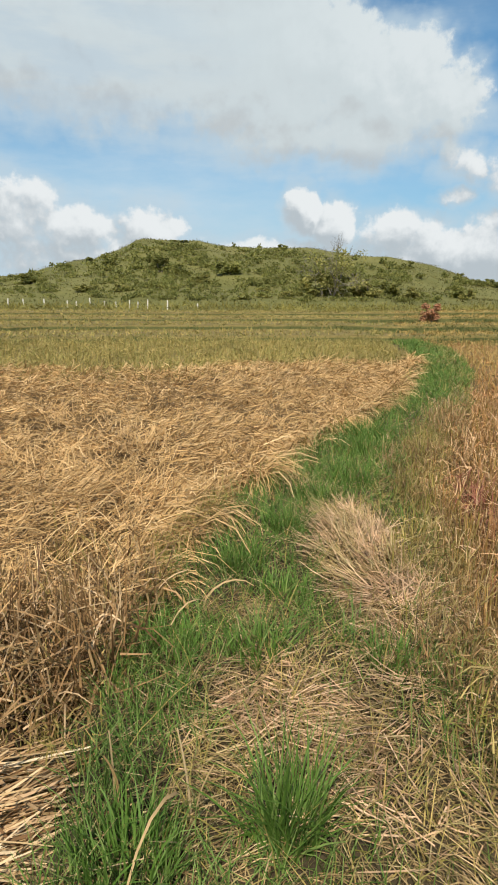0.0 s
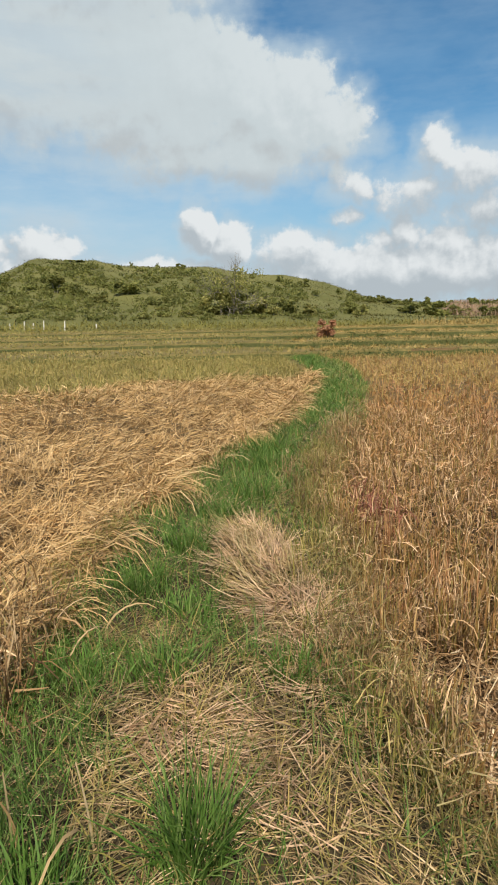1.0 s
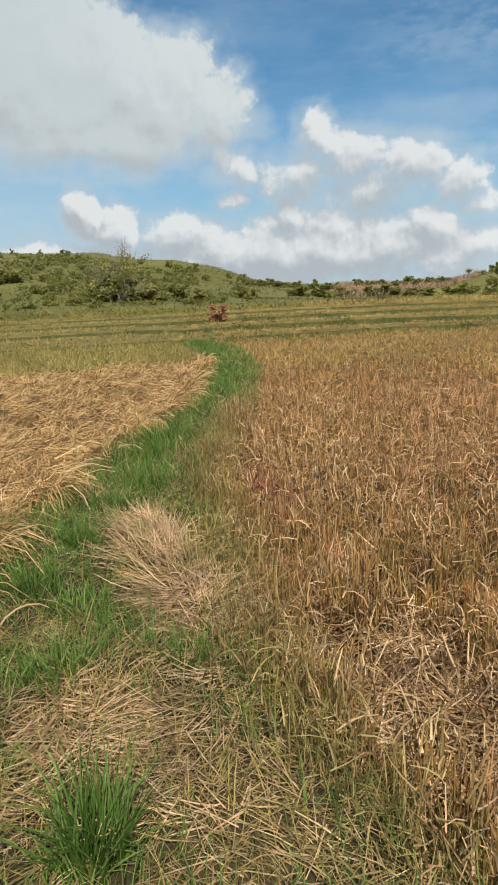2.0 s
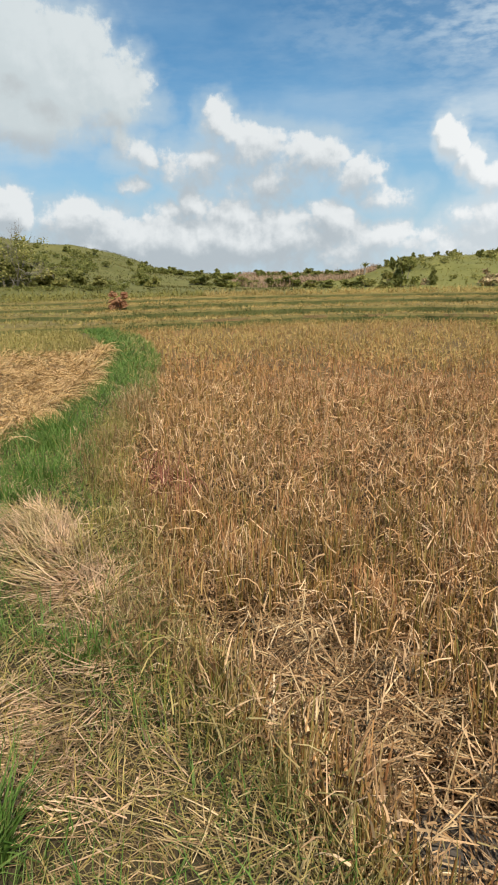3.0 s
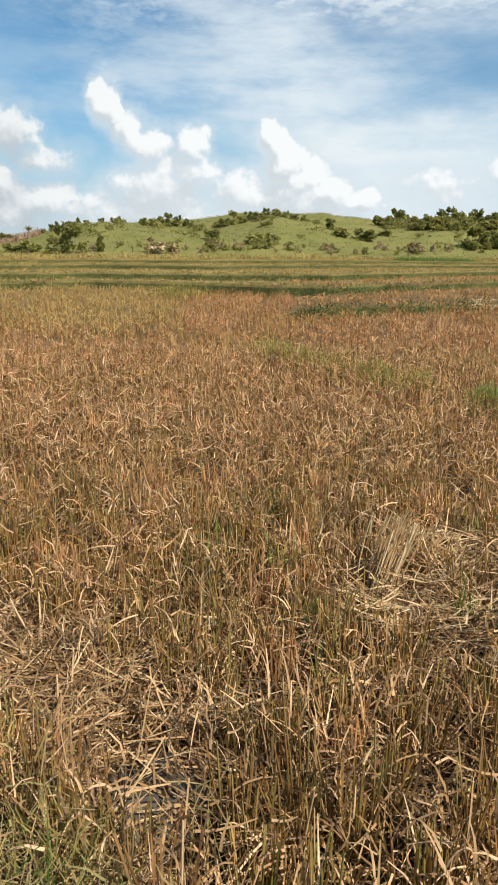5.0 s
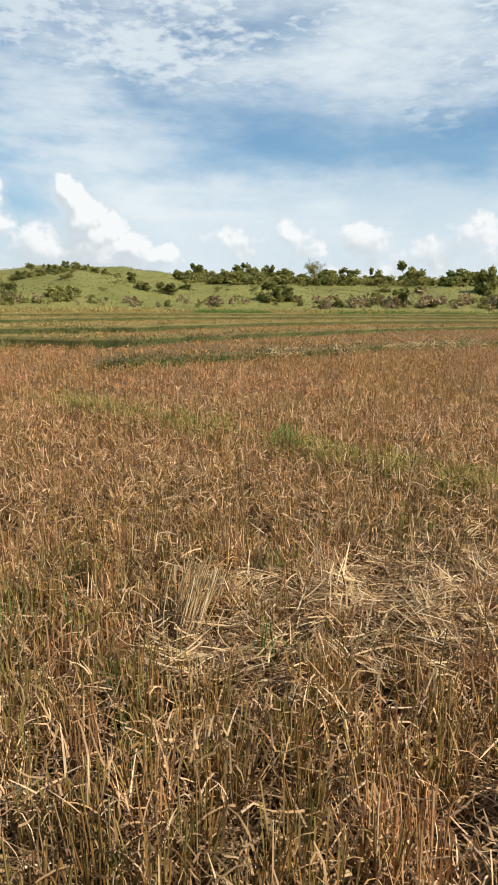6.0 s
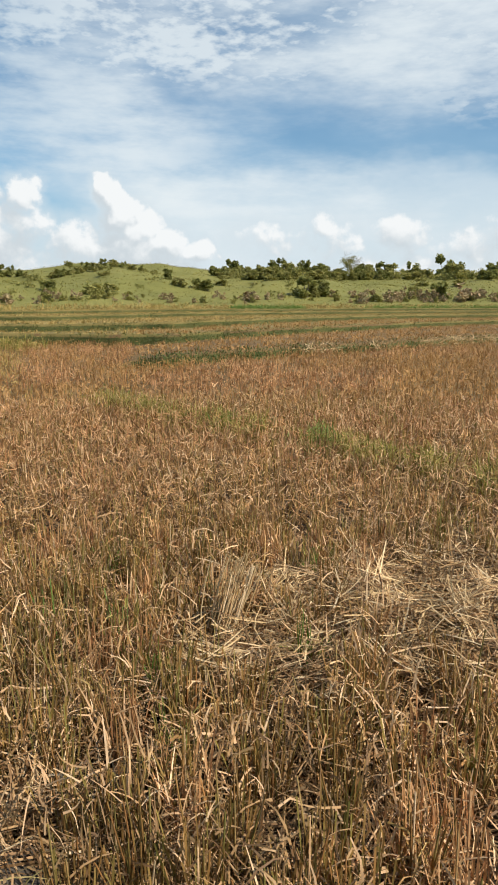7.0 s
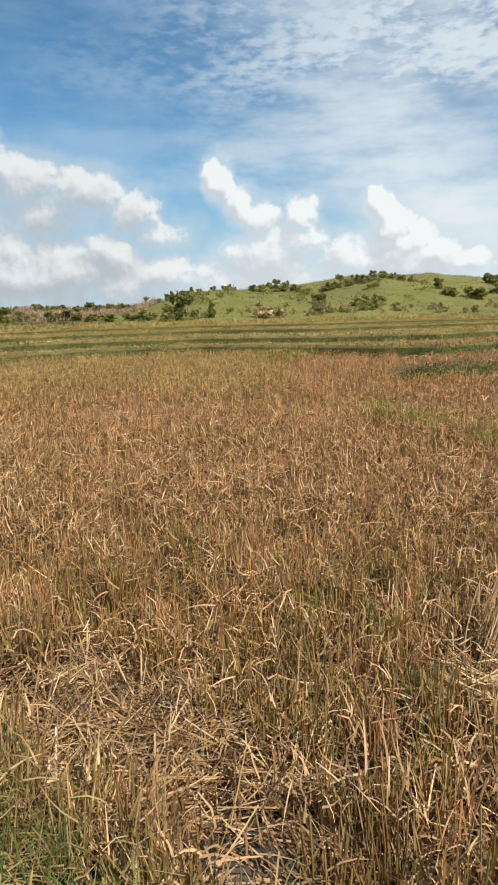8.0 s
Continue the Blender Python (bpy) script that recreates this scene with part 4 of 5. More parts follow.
def build_bund():
    g = rng(37)
    p = np.concatenate([scatter(g, -1.0, 1.6, 0.75, 3.0, 3000), scatter(g, -0.8, 3.0, 3.0, 7.5, 1700), scatter(g, 0.5, 6.2, 7.5, 15, 900), scatter(g, 3, 8, 15, 27, 420)])
    u = (p[:, 0] - left_edge(p[:, 1])) / (right_edge(p[:, 1]) - left_edge(p[:, 1]))
    edge = 0.18 * (fbm(p[:, 0] * 3, p[:, 1] * 3, 52) - 0.5)
    p, u = p[(u + edge > -0.05) & (u + edge < 1.12)], u[(u + edge > -0.05) & (u + edge < 1.12)]
    # green runs up the middle and the left; the right is drier, with bare dry places
    field = fbm(p[:, 0] * 1.6, p[:, 1] * 1.6, 58) - 0.5
    green = 0.95 - 0.50 * smooth(0.36, 0.80, u + field * 0.8)
    green = np.where(p[:, 1] > 7, np.maximum(green, 0.85 - smooth(0.5, 0.95, u + field * 0.5)), green)
    for x, y, rx, ry in ((0.26, 2.15, 0.42, 0.5), (0.05, 2.3, 0.25, 0.3), (0.75, 3.7, 0.32, 0.95), (0.55, 1.6, 0.22, 0.3), (0.0, 3.0, 0.2, 0.2), (-0.1, 1.75, 0.22, 0.3)):
        green = green * smooth(0.75, 1.25, np.hypot((p[:, 0] - x) / rx, (p[:, 1] - y) / ry) + field * 0.9)
    green = green * (1 - 0.6 * smooth(0.5, 0.8, u) * smooth(2.1, 1.6, p[:, 1]))
    pick = g.uniform(0, 1, len(p))
    is_green = pick < green * 0.85 + 0.06
    mixed = ~is_green & (g.uniform(0, 1, len(p)) < 0.26)
    dry = ~is_green & ~mixed
    size = np.interp(reach(p), [2, 6, 14, 25], [1, 1.3, 2.4, 4])
    for sel, mat, name, label, tall, low, high in (
            (is_green, M_GREEN, "green_grass", "short green grass growing on the bund", (0.07, 0.22), 0.05, 0.9),
            (mixed, M_OLIVE, "fading_grass", "fading olive grass on the bund", (0.08, 0.24), 0.2, 1.1),
            (dry, M_DRYGRASS, "dry_grass", "dry trampled grass on the bund", (0.07, 0.26), 0.7, 1.6)):
        q = lift(p[sel], -0.005)
        n, k = len(q), size[sel]
        lush = 0.7 + 0.7 * fbm(q[:, 0] * 2.5, q[:, 1] * 2.5, 66)
        way = g.uniform(0, 6.28, n) if name != "dry_grass" else fbm(q[:, 0] * 1.4, q[:, 1] * 1.4, 71) * 10 + g.normal(0, 0.8, n)
        stuff(name, [ribbons(g, q, way, g.uniform(low, high, n), g.uniform(0.1, 1.1, n), g.uniform(*tall, n) * lush, g.uniform(0.0028, 0.006, n) * k, 2, 0.85)], mat, label, "grass")
    # trodden thatch close to the soil
    q = np.concatenate([scatter(g, -0.75, 1.4, 0.8, 3.2, 1300), scatter(g, -0.6, 2.2, 3.2, 7.0, 600)])
    q = q[(q[:, 0] > left_edge(q[:, 1]) - 0.1) & (q[:, 0] < right_edge(q[:, 1]) + 0.15)]
    n = len(q)
    way = fbm(q[:, 0] * 2.2, q[:, 1] * 2.2, 72) * 12 + g.normal(0, 0.7, n)
    stuff("thatch", [ribbons(g, lift(q, 0.012), way, g.normal(1.5, 0.12, n), g.normal(0.05, 0.3, n), g.uniform(0.05, 0.2, n), g.uniform(0.0022, 0.0048, n), 2, 0.4)], M_DRYGRASS, "trodden dry thatch on the bund", "grass")
    # pinkish withered grass in the trampled places
    spots = np.concatenate([np.stack([g.normal(x, rx, k), g.normal(y, ry, k)], -1) for x, y, rx, ry, k in ((0.12, 2.22, 0.17, 0.15, 460), (0.42, 1.95, 0.16, 0.18, 260), (0.50, 1.65, 0.12, 0.15, 80), (0.72, 2.6, 0.12, 0.3, 500), (0.5, 5.3, 0.1, 0.25, 250))])
    n = len(spots)
    way = fbm(spots[:, 0] * 2.2, spots[:, 1] * 2.2, 73) * 12 + g.normal(0, 0.6, n)
    stuff("withered_grass", [ribbons(g, lift(spots, 0.025), way, g.normal(1.35, 0.18, n), g.normal(0.15, 0.3, n), g.uniform(0.06, 0.22, n), g.uniform(0.003, 0.006, n), 2, 0.5)], M_HAY, "pinkish withered grass trampled on the bund", "grass")
    # lush single tufts
    for i, (x, y, rad, tall, count) in enumerate(((0.13, 1.60, 0.085, 0.38, 210), (-0.31, 1.50, 0.15, 0.22, 240), (-0.32, 2.62, 0.13, 0.18, 150), (0.05, 2.60, 0.14, 0.18, 150), (0.18, 3.2, 0.16, 0.18, 170), (0.55, 4.9, 0.16, 0.20, 200), (0.85, 5.3, 0.18, 0.22, 200), (0.25, 4.2, 0.16, 0.2, 180), (-0.05, 3.55, 0.15, 0.22, 200), (0.62, 2.55, 0.12, 0.2, 120), (1.2, 6.4, 0.2, 0.3, 240), (1.3, 7.3, 0.22, 0.3, 240))):
        ob = thing("grass_tuft", "lush green tuft of grass on the bund", "grass", (x, y, float(land(x, y))), "grass tufts on the bund")
        a = g.uniform(0, 6.28, count)
        base = np.stack([np.cos(a), np.sin(a), np.zeros(count)], -1) * (rad * np.sqrt(g.uniform(0, 1, count)))[:, None]
        third = np.arange(count) % 3
        for k, mat in enumerate((M_GREEN, M_GREEN, M_GREEN)):
            sel = third == k
            m = int(sel.sum())
            part_arrays("leaf_spray", [ribbons(g, base[sel], a[sel] + g.normal(0, 0.9, m), np.abs(g.normal(0, 0.24, m)), g.uniform(0.0, 1.3, m), tall * (1.0, 0.8, 0.6)[k] * g.uniform(0.6, 1.1, m), g.uniform(0.005, 0.010, m), 3, 0.85)], mat, ob)
    # heap of combed dry grass: a low mound whose strands fan out over a shaded hollow
    hx, hy = 0.69, 3.70
    ob = thing("dry_grass_heap", "heap of combed-over dry pinkish grass on the bund", "grass", (hx, hy, float(land(hx, hy))))
    n = 2800
    turn, out = g.uniform(0, 6.28, n), np.sqrt(g.uniform(0, 1, n))
    ragged = 0.50 + 1.0 * fbm(np.cos(turn) * 3.2 + 5, np.sin(turn) * 3.2 + 5, 19)
    u, v = out * ragged * np.cos(turn), out * ragged * np.sin(turn)
    px, py = hx + 0.27 * u - 0.02 * v, hy + 0.80 * v - 0.05 * u
    top = 0.13 * np.clip(1 - (out * 1.02) ** 2, 0, 1) * g.uniform(0.3, 1.0, n) + 0.025
    base = np.stack([px - hx, py - hy, land(px, py) - float(land(hx, hy)) + top], -1)
    comb = 2.0 + 0.8 * smooth(0.0, -0.9, v) * smooth(0.4, -0.5, u) + 3.4 * (fbm(px * 5, py * 3, 23) - 0.5)
    lock = np.floor(5 * fbm(px * 4 + 3, py * 2.2, 29)).astype(int) % 5
    for k in range(5):
        one = lock == k
        m = int(one.sum())
        if m:
            part_arrays("grass_lock", [ribbons(g, base[one], comb[one] + np.where(g.uniform(0, 1, m) < 0.25, g.uniform(-2.2, 2.2, m), g.normal(0, 0.34, m)), g.normal(1.42, 0.15, m), g.normal(0.14, 0.4, m), g.uniform(0.08, 0.30, m), g.uniform(0.003, 0.0062, m), 3, 0.7)], M_DRYGRASS if k == 2 else M_HAY, ob)
    # pale broad straws cut and laid at the paddy's corner
    ob = thing("straw_pile", "pile of pale cut straw lying beside the bund", "straw", (-0.85, 1.75, float(land(-0.85, 1.75))))
    n = 2400
    px, py = g.uniform(-1.6, -0.62, n), g.uniform(1.15, 2.0, n)
    base = np.stack([px + 0.85, py - 1.75, 0.20 * g.uniform(0, 1, n) ** 0.6 + 0.04], -1)
    inside = ((px + 1.12) / 0.54) ** 4 + ((py - 1.58) / 0.46) ** 4 < g.uniform(0.45, 1.3, n)
    base, n = base[inside], int(inside.sum())
    pale = g.uniform(0, 1, n) < 0.55
    for sel, mat in ((pale, M_STRAW), (~pale, M_BED)):
        m = int(sel.sum())
        part_arrays("straw_mass", [ribbons(g, base[sel], g.normal(0.12, 0.42, m), g.normal(1.49, 0.12, m), g.normal(0.05, 0.25, m), g.uniform(0.12, 0.45, m), g.uniform(0.004, 0.013, m), 3, 0.35, g.normal(0, 0.5, m))], mat, ob)
    # flattened hollow straws, two broad ones among them
    models = straw_models(91, 10, 0.34, 0.012, M_STRAW)
    for i in range(100):
        one = lay_straw(ob, models[i % 10], (g.uniform(-0.6, 0.17), g.uniform(-0.55, 0.18), g.uniform(0.12, 0.22)), g.normal(8, 20), g.normal(1, 6))
        one.scale = (1, g.choice([0.6, 0.8, 1.0, 1.9], p=[0.4, 0.3, 0.24, 0.06]), 0.4)
    # single bleached blades that stand out from the grass
    for x, y, way, lean, bend, length in ((-0.15, 1.66, 2.4, 0.05, 0.3, 0.30), (-0.14, 1.64, 2.9, 0.0, -0.5, 0.24), (-0.165, 1.68, -1.9, 0.0, 2.6, 0.50), (-0.38, 1.69, 2.0, -0.1, 0.6, 0.26), (-0.37, 1.70, 0.6, 0.1, -0.6, 0.22), (-0.19, 2.95, 2.6, 0.1, 0.8, 0.30), (-0.16, 2.92, -2.2, 0.0, 2.5, 0.40), (-0.22, 3.05, 0.4, 0.2, 2.2, 0.36), (0.98, 1.95, -1.0, 0.1, 0.9, 0.36)):
        ob = thing("bleached_blade", "single bleached rice blade bent over the grass", "grass", (x, y, float(land(x, y))), "bleached blades")
        one = np.ones(1)
        part_arrays("blade", [ribbons(g, np.zeros((1, 3)), way * one, lean * one, bend * one, length * one, 0.011 * one, 6, 0.5)], M_STRAW, ob)
    # grass down the bund's sides, mixed with dead leaves
    y = 2.0 + 7.5 * g.uniform(0, 1, 400) ** 1.2
    q = np.stack([right_edge(y) + g.normal(0.02, 0.13, len(y)), y], -1)
    q = q[(fbm(q[:, 0] * 2.1, q[:, 1] * 2.1, 46) > 0.36) & ((np.abs(q[:, 1] - 3.7) > 0.9) | (q[:, 0] > right_edge(q[:, 1]) + 0.06))]
    half = g.uniform(0, 1, len(q)) < 0.55
    stuff("standing_dry_grass", clump(g, lift(q[half]), 7, 14, 0.25, 0.08, 3, 0.0046, 0.5), M_TANGLE, "tan wispy grass standing along the bund's shoulder", "grass")
    stuff("standing_dry_grass", clump(g, lift(q[~half]), 8, 10, 0.25, 0.08, 3, 0.0046, 0.5), M_YELLOW, "yellowing grass standing along the bund's shoulder", "grass")
    for sgn, edge_x, mat in ((1, right_edge, M_YELLOW), (-1, left_edge, M_OLIVE)):
        n = 330 if sgn > 0 else 200
        y = g.uniform(0.2, 9 if sgn > 0 else 4.6, n)
        q = np.stack([edge_x(y) + sgn * g.uniform(-0.05, 0.30, n) * np.where(y < 1.8, 0.45, 1.0), y], -1)
        q = q[((sgn > 0) | (q[:, 1] > 1.9)) & (fbm(q[:, 0] * 1.7, q[:, 1] * 1.7, 44) > 0.42)]
        stuff("bank_grass", clump(g, lift(q), 5, 15, 0.22, 0.09, 2, 0.0042), mat, "olive and yellow grass on the bund's side", "grass")
        if sgn > 0:
            fresh = q[(g.uniform(0, 1, len(q)) < 0.35) & (q[:, 1] > 1.75)] - np.array([0.10, 0.0])
            stuff("bank_grass", clump(g, lift(fresh), 10, 10, 0.26, 0.08, 3, 0.0042), M_LIME, "fresh yellow-green grass along the bund's shoulder", "grass")


def build_left_paddy():
    g = rng(53)
    back = lambda x: np.interp(x, [-12, -5.4, -3.4, -1.7, 0.1, 3.2], [14.6, 14.3, 13.5, 14.2, 16.3, 17.0])
    inside = lambda q: (q[:, 0] < left_edge(q[:, 1]) - 0.12) & (q[:, 1] < back(q[:, 0])) & (q[:, 1] > 2.7 + 0.25 * np.sin(q[:, 0] * 5))
    pieces = []
    for r0, r1, density, count in ((2.4, 5, 95, 13), (5, 8, 72, 12), (8, 18, 38, 10)):
        p = polar(g, 32, -16, r0, r1, density)
        p = p[inside(p)]
        swirl = fbm(p[:, 0] * 0.5, p[:, 1] * 0.5, 81)
        heap = 0.10 + 0.24 * fbm(p[:, 0] * 0.9, p[:, 1] * 0.9, 83) + 0.24 * fbm(p[:, 0] * 3.1, p[:, 1] * 3.1, 85)
        way = -0.2 + (swirl - 0.5) * 9 + g.normal(0, 0.8, len(p))
        lean = g.normal(1.32, 0.24, len(p))
        rep = np.repeat(np.arange(len(p)), count)
        m = len(rep)
        base = lift(p)[rep] + np.column_stack([g.normal(0, 0.055, (m, 2)), (heap[rep] * g.uniform(0.45, 1.0, m))])
        k = np.interp(reach(base), [3, 8, 16], [1, 1.5, 2.4])
        pieces.append(ribbons(g, base, way[rep] + g.normal(0, 0.28, m), lean[rep] + g.normal(0, 0.12, m), g.normal(0.42, 0.65, m), g.uniform(0.08, 0.28, m), g.uniform(0.0035, 0.008, m) * k, 2, 0.5))
    stuff("lodged_rice", pieces, M_LODGED, "golden rice straw lodged flat across a paddy", "straw")
    # the standing edge, arched over towards the bund
    y = np.concatenate([g.uniform(3.2, 10.5, 480), g.uniform(10, 17, 380)])
    e = np.stack([left_edge(y) - 0.05 - np.abs(g.normal(0, 0.30, len(y))), y], -1)
    e = e[fbm(e[:, 0] * 2.2, e[:, 1] * 2.2, 87) > 0.42]
    rows = 34
    way, lean, bend, tall = g.normal(-0.5, 0.9, len(e)), g.uniform(0.0, 0.2, len(e)), g.uniform(2.3, 3.4, len(e)), g.uniform(0.40, 0.70, len(e))
    rep = np.repeat(np.arange(len(e)), rows)
    m = len(rep)
    b = lift(e)[rep] + np.column_stack([g.normal(0, 0.05, (m, 2)), np.zeros(m)])
    k = np.interp(reach(b), [4, 16], [1, 2])
    stuff("drooping_rice", [ribbons(g, b, way[rep] + g.normal(0, 0.8, m), np.abs(lean[rep] + g.normal(0, 0.2, m)), bend[rep] + g.normal(0, 0.5, m), tall[rep] * g.uniform(0.5, 1.1, m), g.uniform(0.005, 0.010, m) * k, 4, 0.6)], M_LODGED, "standing straw drooping over the bund's edge", "straw")
    # coarse tangle at the near corner
    q = scatter(g, -1.7, -0.35, 2.3, 3.3, 80)
    q = q[q[:, 0] < left_edge(q[:, 1]) - 0.02]
    stuff("straw_tangle", clump(g, lift(q), 2, 30, 0.30, 0.12, 3, 0.0075, 1.0), M_TANGLE, "tangled brown straw at the paddy's corner", "straw")
    q = scatter(g, -1.3, -0.25, 2.4, 4.4, 20)
    q = q[q[:, 0] < left_edge(q[:, 1])]
    stuff("corner_grass", clump(g, lift(q), 8, 8, 0.34, 0.07, thick=0.006), M_OLIVE, "green grass growing through tangled straw", "grass")
    q = scatter(g, -1.8, -0.45, 1.9, 2.6, 150)
    stuff("dark_weeds", clump(g, lift(q), 4, 7, 0.18, 0.06, thick=0.005), M_OLIVE, "low green weeds beside the straw pile", "grass")
    # paler standing rice behind
    f = polar(g, 34, -16, 12, 34, 20)
    f = f[(f[:, 0] < left_edge(f[:, 1]) - 0.2) & (f[:, 1] > back(f[:, 0]) - 0.3) & (reach(f) < first_bank(f))]
    stuff("standing_rice", clump(g, lift(f), 2, 10, 0.34, 0.2, 1, 0.015), M_YOUNG, "yellow green rice standing behind the lodged straw", "stubble")


def build_behind():
    """The same cover goes on behind the place where one stands."""
    g = rng(171)
    p = scatter(g, -0.6, 1.2, -3.2, 0.8, 900)
    n = len(p)
    green = fbm(p[:, 0] * 1.6, p[:, 1] * 1.6, 58) + g.normal(0, 0.1, n) > 0.5
    for sel, mat, name, label in ((green, M_GREEN, "green_grass", "short green grass growing on the bund"), (~green, M_DRYGRASS, "dry_grass", "dry trampled grass on the bund")):
        q = lift(p[sel], -0.005)
        m = len(q)
        stuff(name, [ribbons(g, q, g.uniform(0, 6.28, m), g.uniform(0.2, 1.4, m), g.uniform(0.1, 1.1, m), g.uniform(0.06, 0.2, m), g.uniform(0.003, 0.007, m), 2, 0.85)], mat, label, "grass")
    p = scatter(g, -4.6, -1.7, -2.6, 2.7, 26)
    p = p[(p[:, 1] < 2.6) & ((p[:, 0] < -2.0) | (p[:, 1] < 1.0))]
    rep = np.repeat(np.arange(len(p)), 12)
    m = len(rep)
    base = lift(p)[rep] + np.column_stack([g.normal(0, 0.07, (m, 2)), g.uniform(0.02, 0.3, m)])
    stuff("lodged_rice", [ribbons(g, base, g.uniform(0, 6.28, m), g.normal(1.2, 0.3, m), g.normal(0.7, 0.6, m), g.uniform(0.12, 0.36, m), g.uniform(0.005, 0.011, m), 2, 0.5)], M_LODGED, "golden rice straw lodged flat across a paddy", "straw")
    p = jitter_grid(g, 1.4, 4.6, -3.4, -0.4, 0.24, 0.4)
    p = p[(bearing(p) <= -108) & (reach(p) > 1.3)]
    stuff("rice_stubble", clump(g, lift(p), 12, 22, 0.38, 0.07, 2, 0.009), M_STUBBLE, "dry brown rice stubble standing in a paddy", "stubble")


build_right_paddy()
build_straw_beds()
build_bund()
build_left_paddy()
build_behind()

# ---- terraces, hills and their bushes ----
def build_terraces():
    g = rng(71)
    for k in range(len(BANKS)):
        last = k == len(BANKS) - 1
        p = polar(g, 32, -106, 20, 125, 3.4)
        az, r = bearing(p), reach(p)
        inner = np.interp(az, AZ, BANKS[k])
        outer = np.interp(az, AZ, FOOT if last else BANKS[k + 1])
        sel = (r > inner + 0.9) & (r < outer - 0.9)
        if k == 0:
            sel &= az < -57
        p = p[sel]
        keep = g.uniform(0, 1, len(p)) < np.interp(reach(p), [25, 60, 110], [1, 0.6, 0.3])
        p = p[keep]
        reddish = k <= 1 and bearing(p) < -57
        young = bearing(p) > -12
        for which, mat, name, label in ((young, M_YOUNG, "terrace_stubble", "yellow-green stubble on a low terrace"), (reddish, M_FAR, "terrace_stubble", "brown stubble on a low terrace"), (~np.asarray(reddish) & ~young, M_FIELD, "terrace_stubble", "yellow stubble on a low terrace")):
            which = np.asarray(which) & np.ones(len(p), bool)
            if which.any():
                stuff(name, clump(g, lift(p[which]), 1, 7, 0.17, 0.34, 1, 0.038, 0.8), mat, label, "stubble")
        # the grassy bank in front of it
        az = np.concatenate([g.uniform(-106, -12, 1900), g.uniform(-12, 32, 240)])
        az = az[(az < -57) | (fbm(az * 0.6, az * 0 + k, 35) > 0.30)]
        d = np.interp(az, AZ, BANKS[k]) + 0.5 * (fbm(az * 0.35, az * 0, 33) - 0.5) * 4
        keep = (az < -57) if k == 0 else (g.uniform(0, 1, len(az)) < np.where(az < -54, 0.95, 0.8))
        az, d = np.radians(az[keep]), d[keep] + g.uniform(-0.30, 0.12, keep.sum())
        b = np.stack([-np.sin(az) * d, np.cos(az) * d], -1)
        stuff("terrace_bank_grass", clump(g, lift(b), 0, 11, 0.18, 0.26, 1, 0.022, 0.6), M_BANK, "dark green grass on a terrace bank", "grass")


def build_terrace_details():
    g = rng(83)
    # pale straw thrown up along the foot of the nearest bank
    for az in (-72.3, -73.4, -77.8, -82.0, -83.8, -84.9, -86.6, -88.3):
        r = float(np.interp(az, AZ, BANKS[0])) - 0.9
        x, y = -math.sin(radians(az)) * r, math.cos(radians(az)) * r
        ob = thing("straw_heap", "small pale heap of straw at a terrace bank's foot", "straw", (x, y, float(land(x, y))), "straw heaps along the bank")
        n = 90
        base = np.stack([g.normal(0, 0.28, n), g.normal(0, 0.28, n), g.uniform(0.05, 0.42, n)], -1)
        part_arrays("straw_mass", [ribbons(g, base, g.uniform(0, 6.28, n), g.normal(1.25, 0.3, n), g.normal(0.3, 0.5, n), g.uniform(0.15, 0.5, n), g.uniform(0.012, 0.026, n), 2, 0.4)], M_STRAW, ob)
    # one round green patch left in the far stubble
    a, r = radians(-47.2), 29.0
    x, y = -math.sin(a) * r, math.cos(a) * r
    ob = thing("weed_patch", "round patch of green weeds in far stubble", "grass", (x, y, float(land(x, y))))
    p = np.stack([g.normal(0, 0.45, 70), g.normal(0, 0.6, 70), np.full(70, 0.10)], -1)
    part_arrays("leaf_spray", clump(g, p, 3, 9, 0.42, 0.12, 1, 0.022), M_LIME, ob)
    # bright grass where the scrub begins
    az = np.concatenate([g.uniform(-71, -65, 260), g.uniform(-97, -76, 420)])
    r = np.interp(az, AZ, FOOT) - g.uniform(0.5, 5.0, len(az))
    q = np.stack([-np.sin(np.radians(az)) * r, np.cos(np.radians(az)) * r], -1)
    stuff("foot_grass", clump(g, lift(q), 2, 8, 0.5, 0.5, 1, 0.05, 0.7), M_GREEN, "bright green grass where the scrub begins", "grass")


def sight(az, el):
    """The place on the land that is seen at this bearing and height from the bund."""
    a = radians(az)
    r = np.geomspace(24, 400, 900)
    x, y = -math.sin(a) * r, math.cos(a) * r
    z = land(x, y)
    ang = np.degrees(np.arctan2(z - 1.5, r))
    hit = np.nonzero(ang >= el)[0]
    i = int(hit[0]) if len(hit) else int(np.argmax(ang))
    return Vector((x[i], y[i], z[i])), float(r[i])


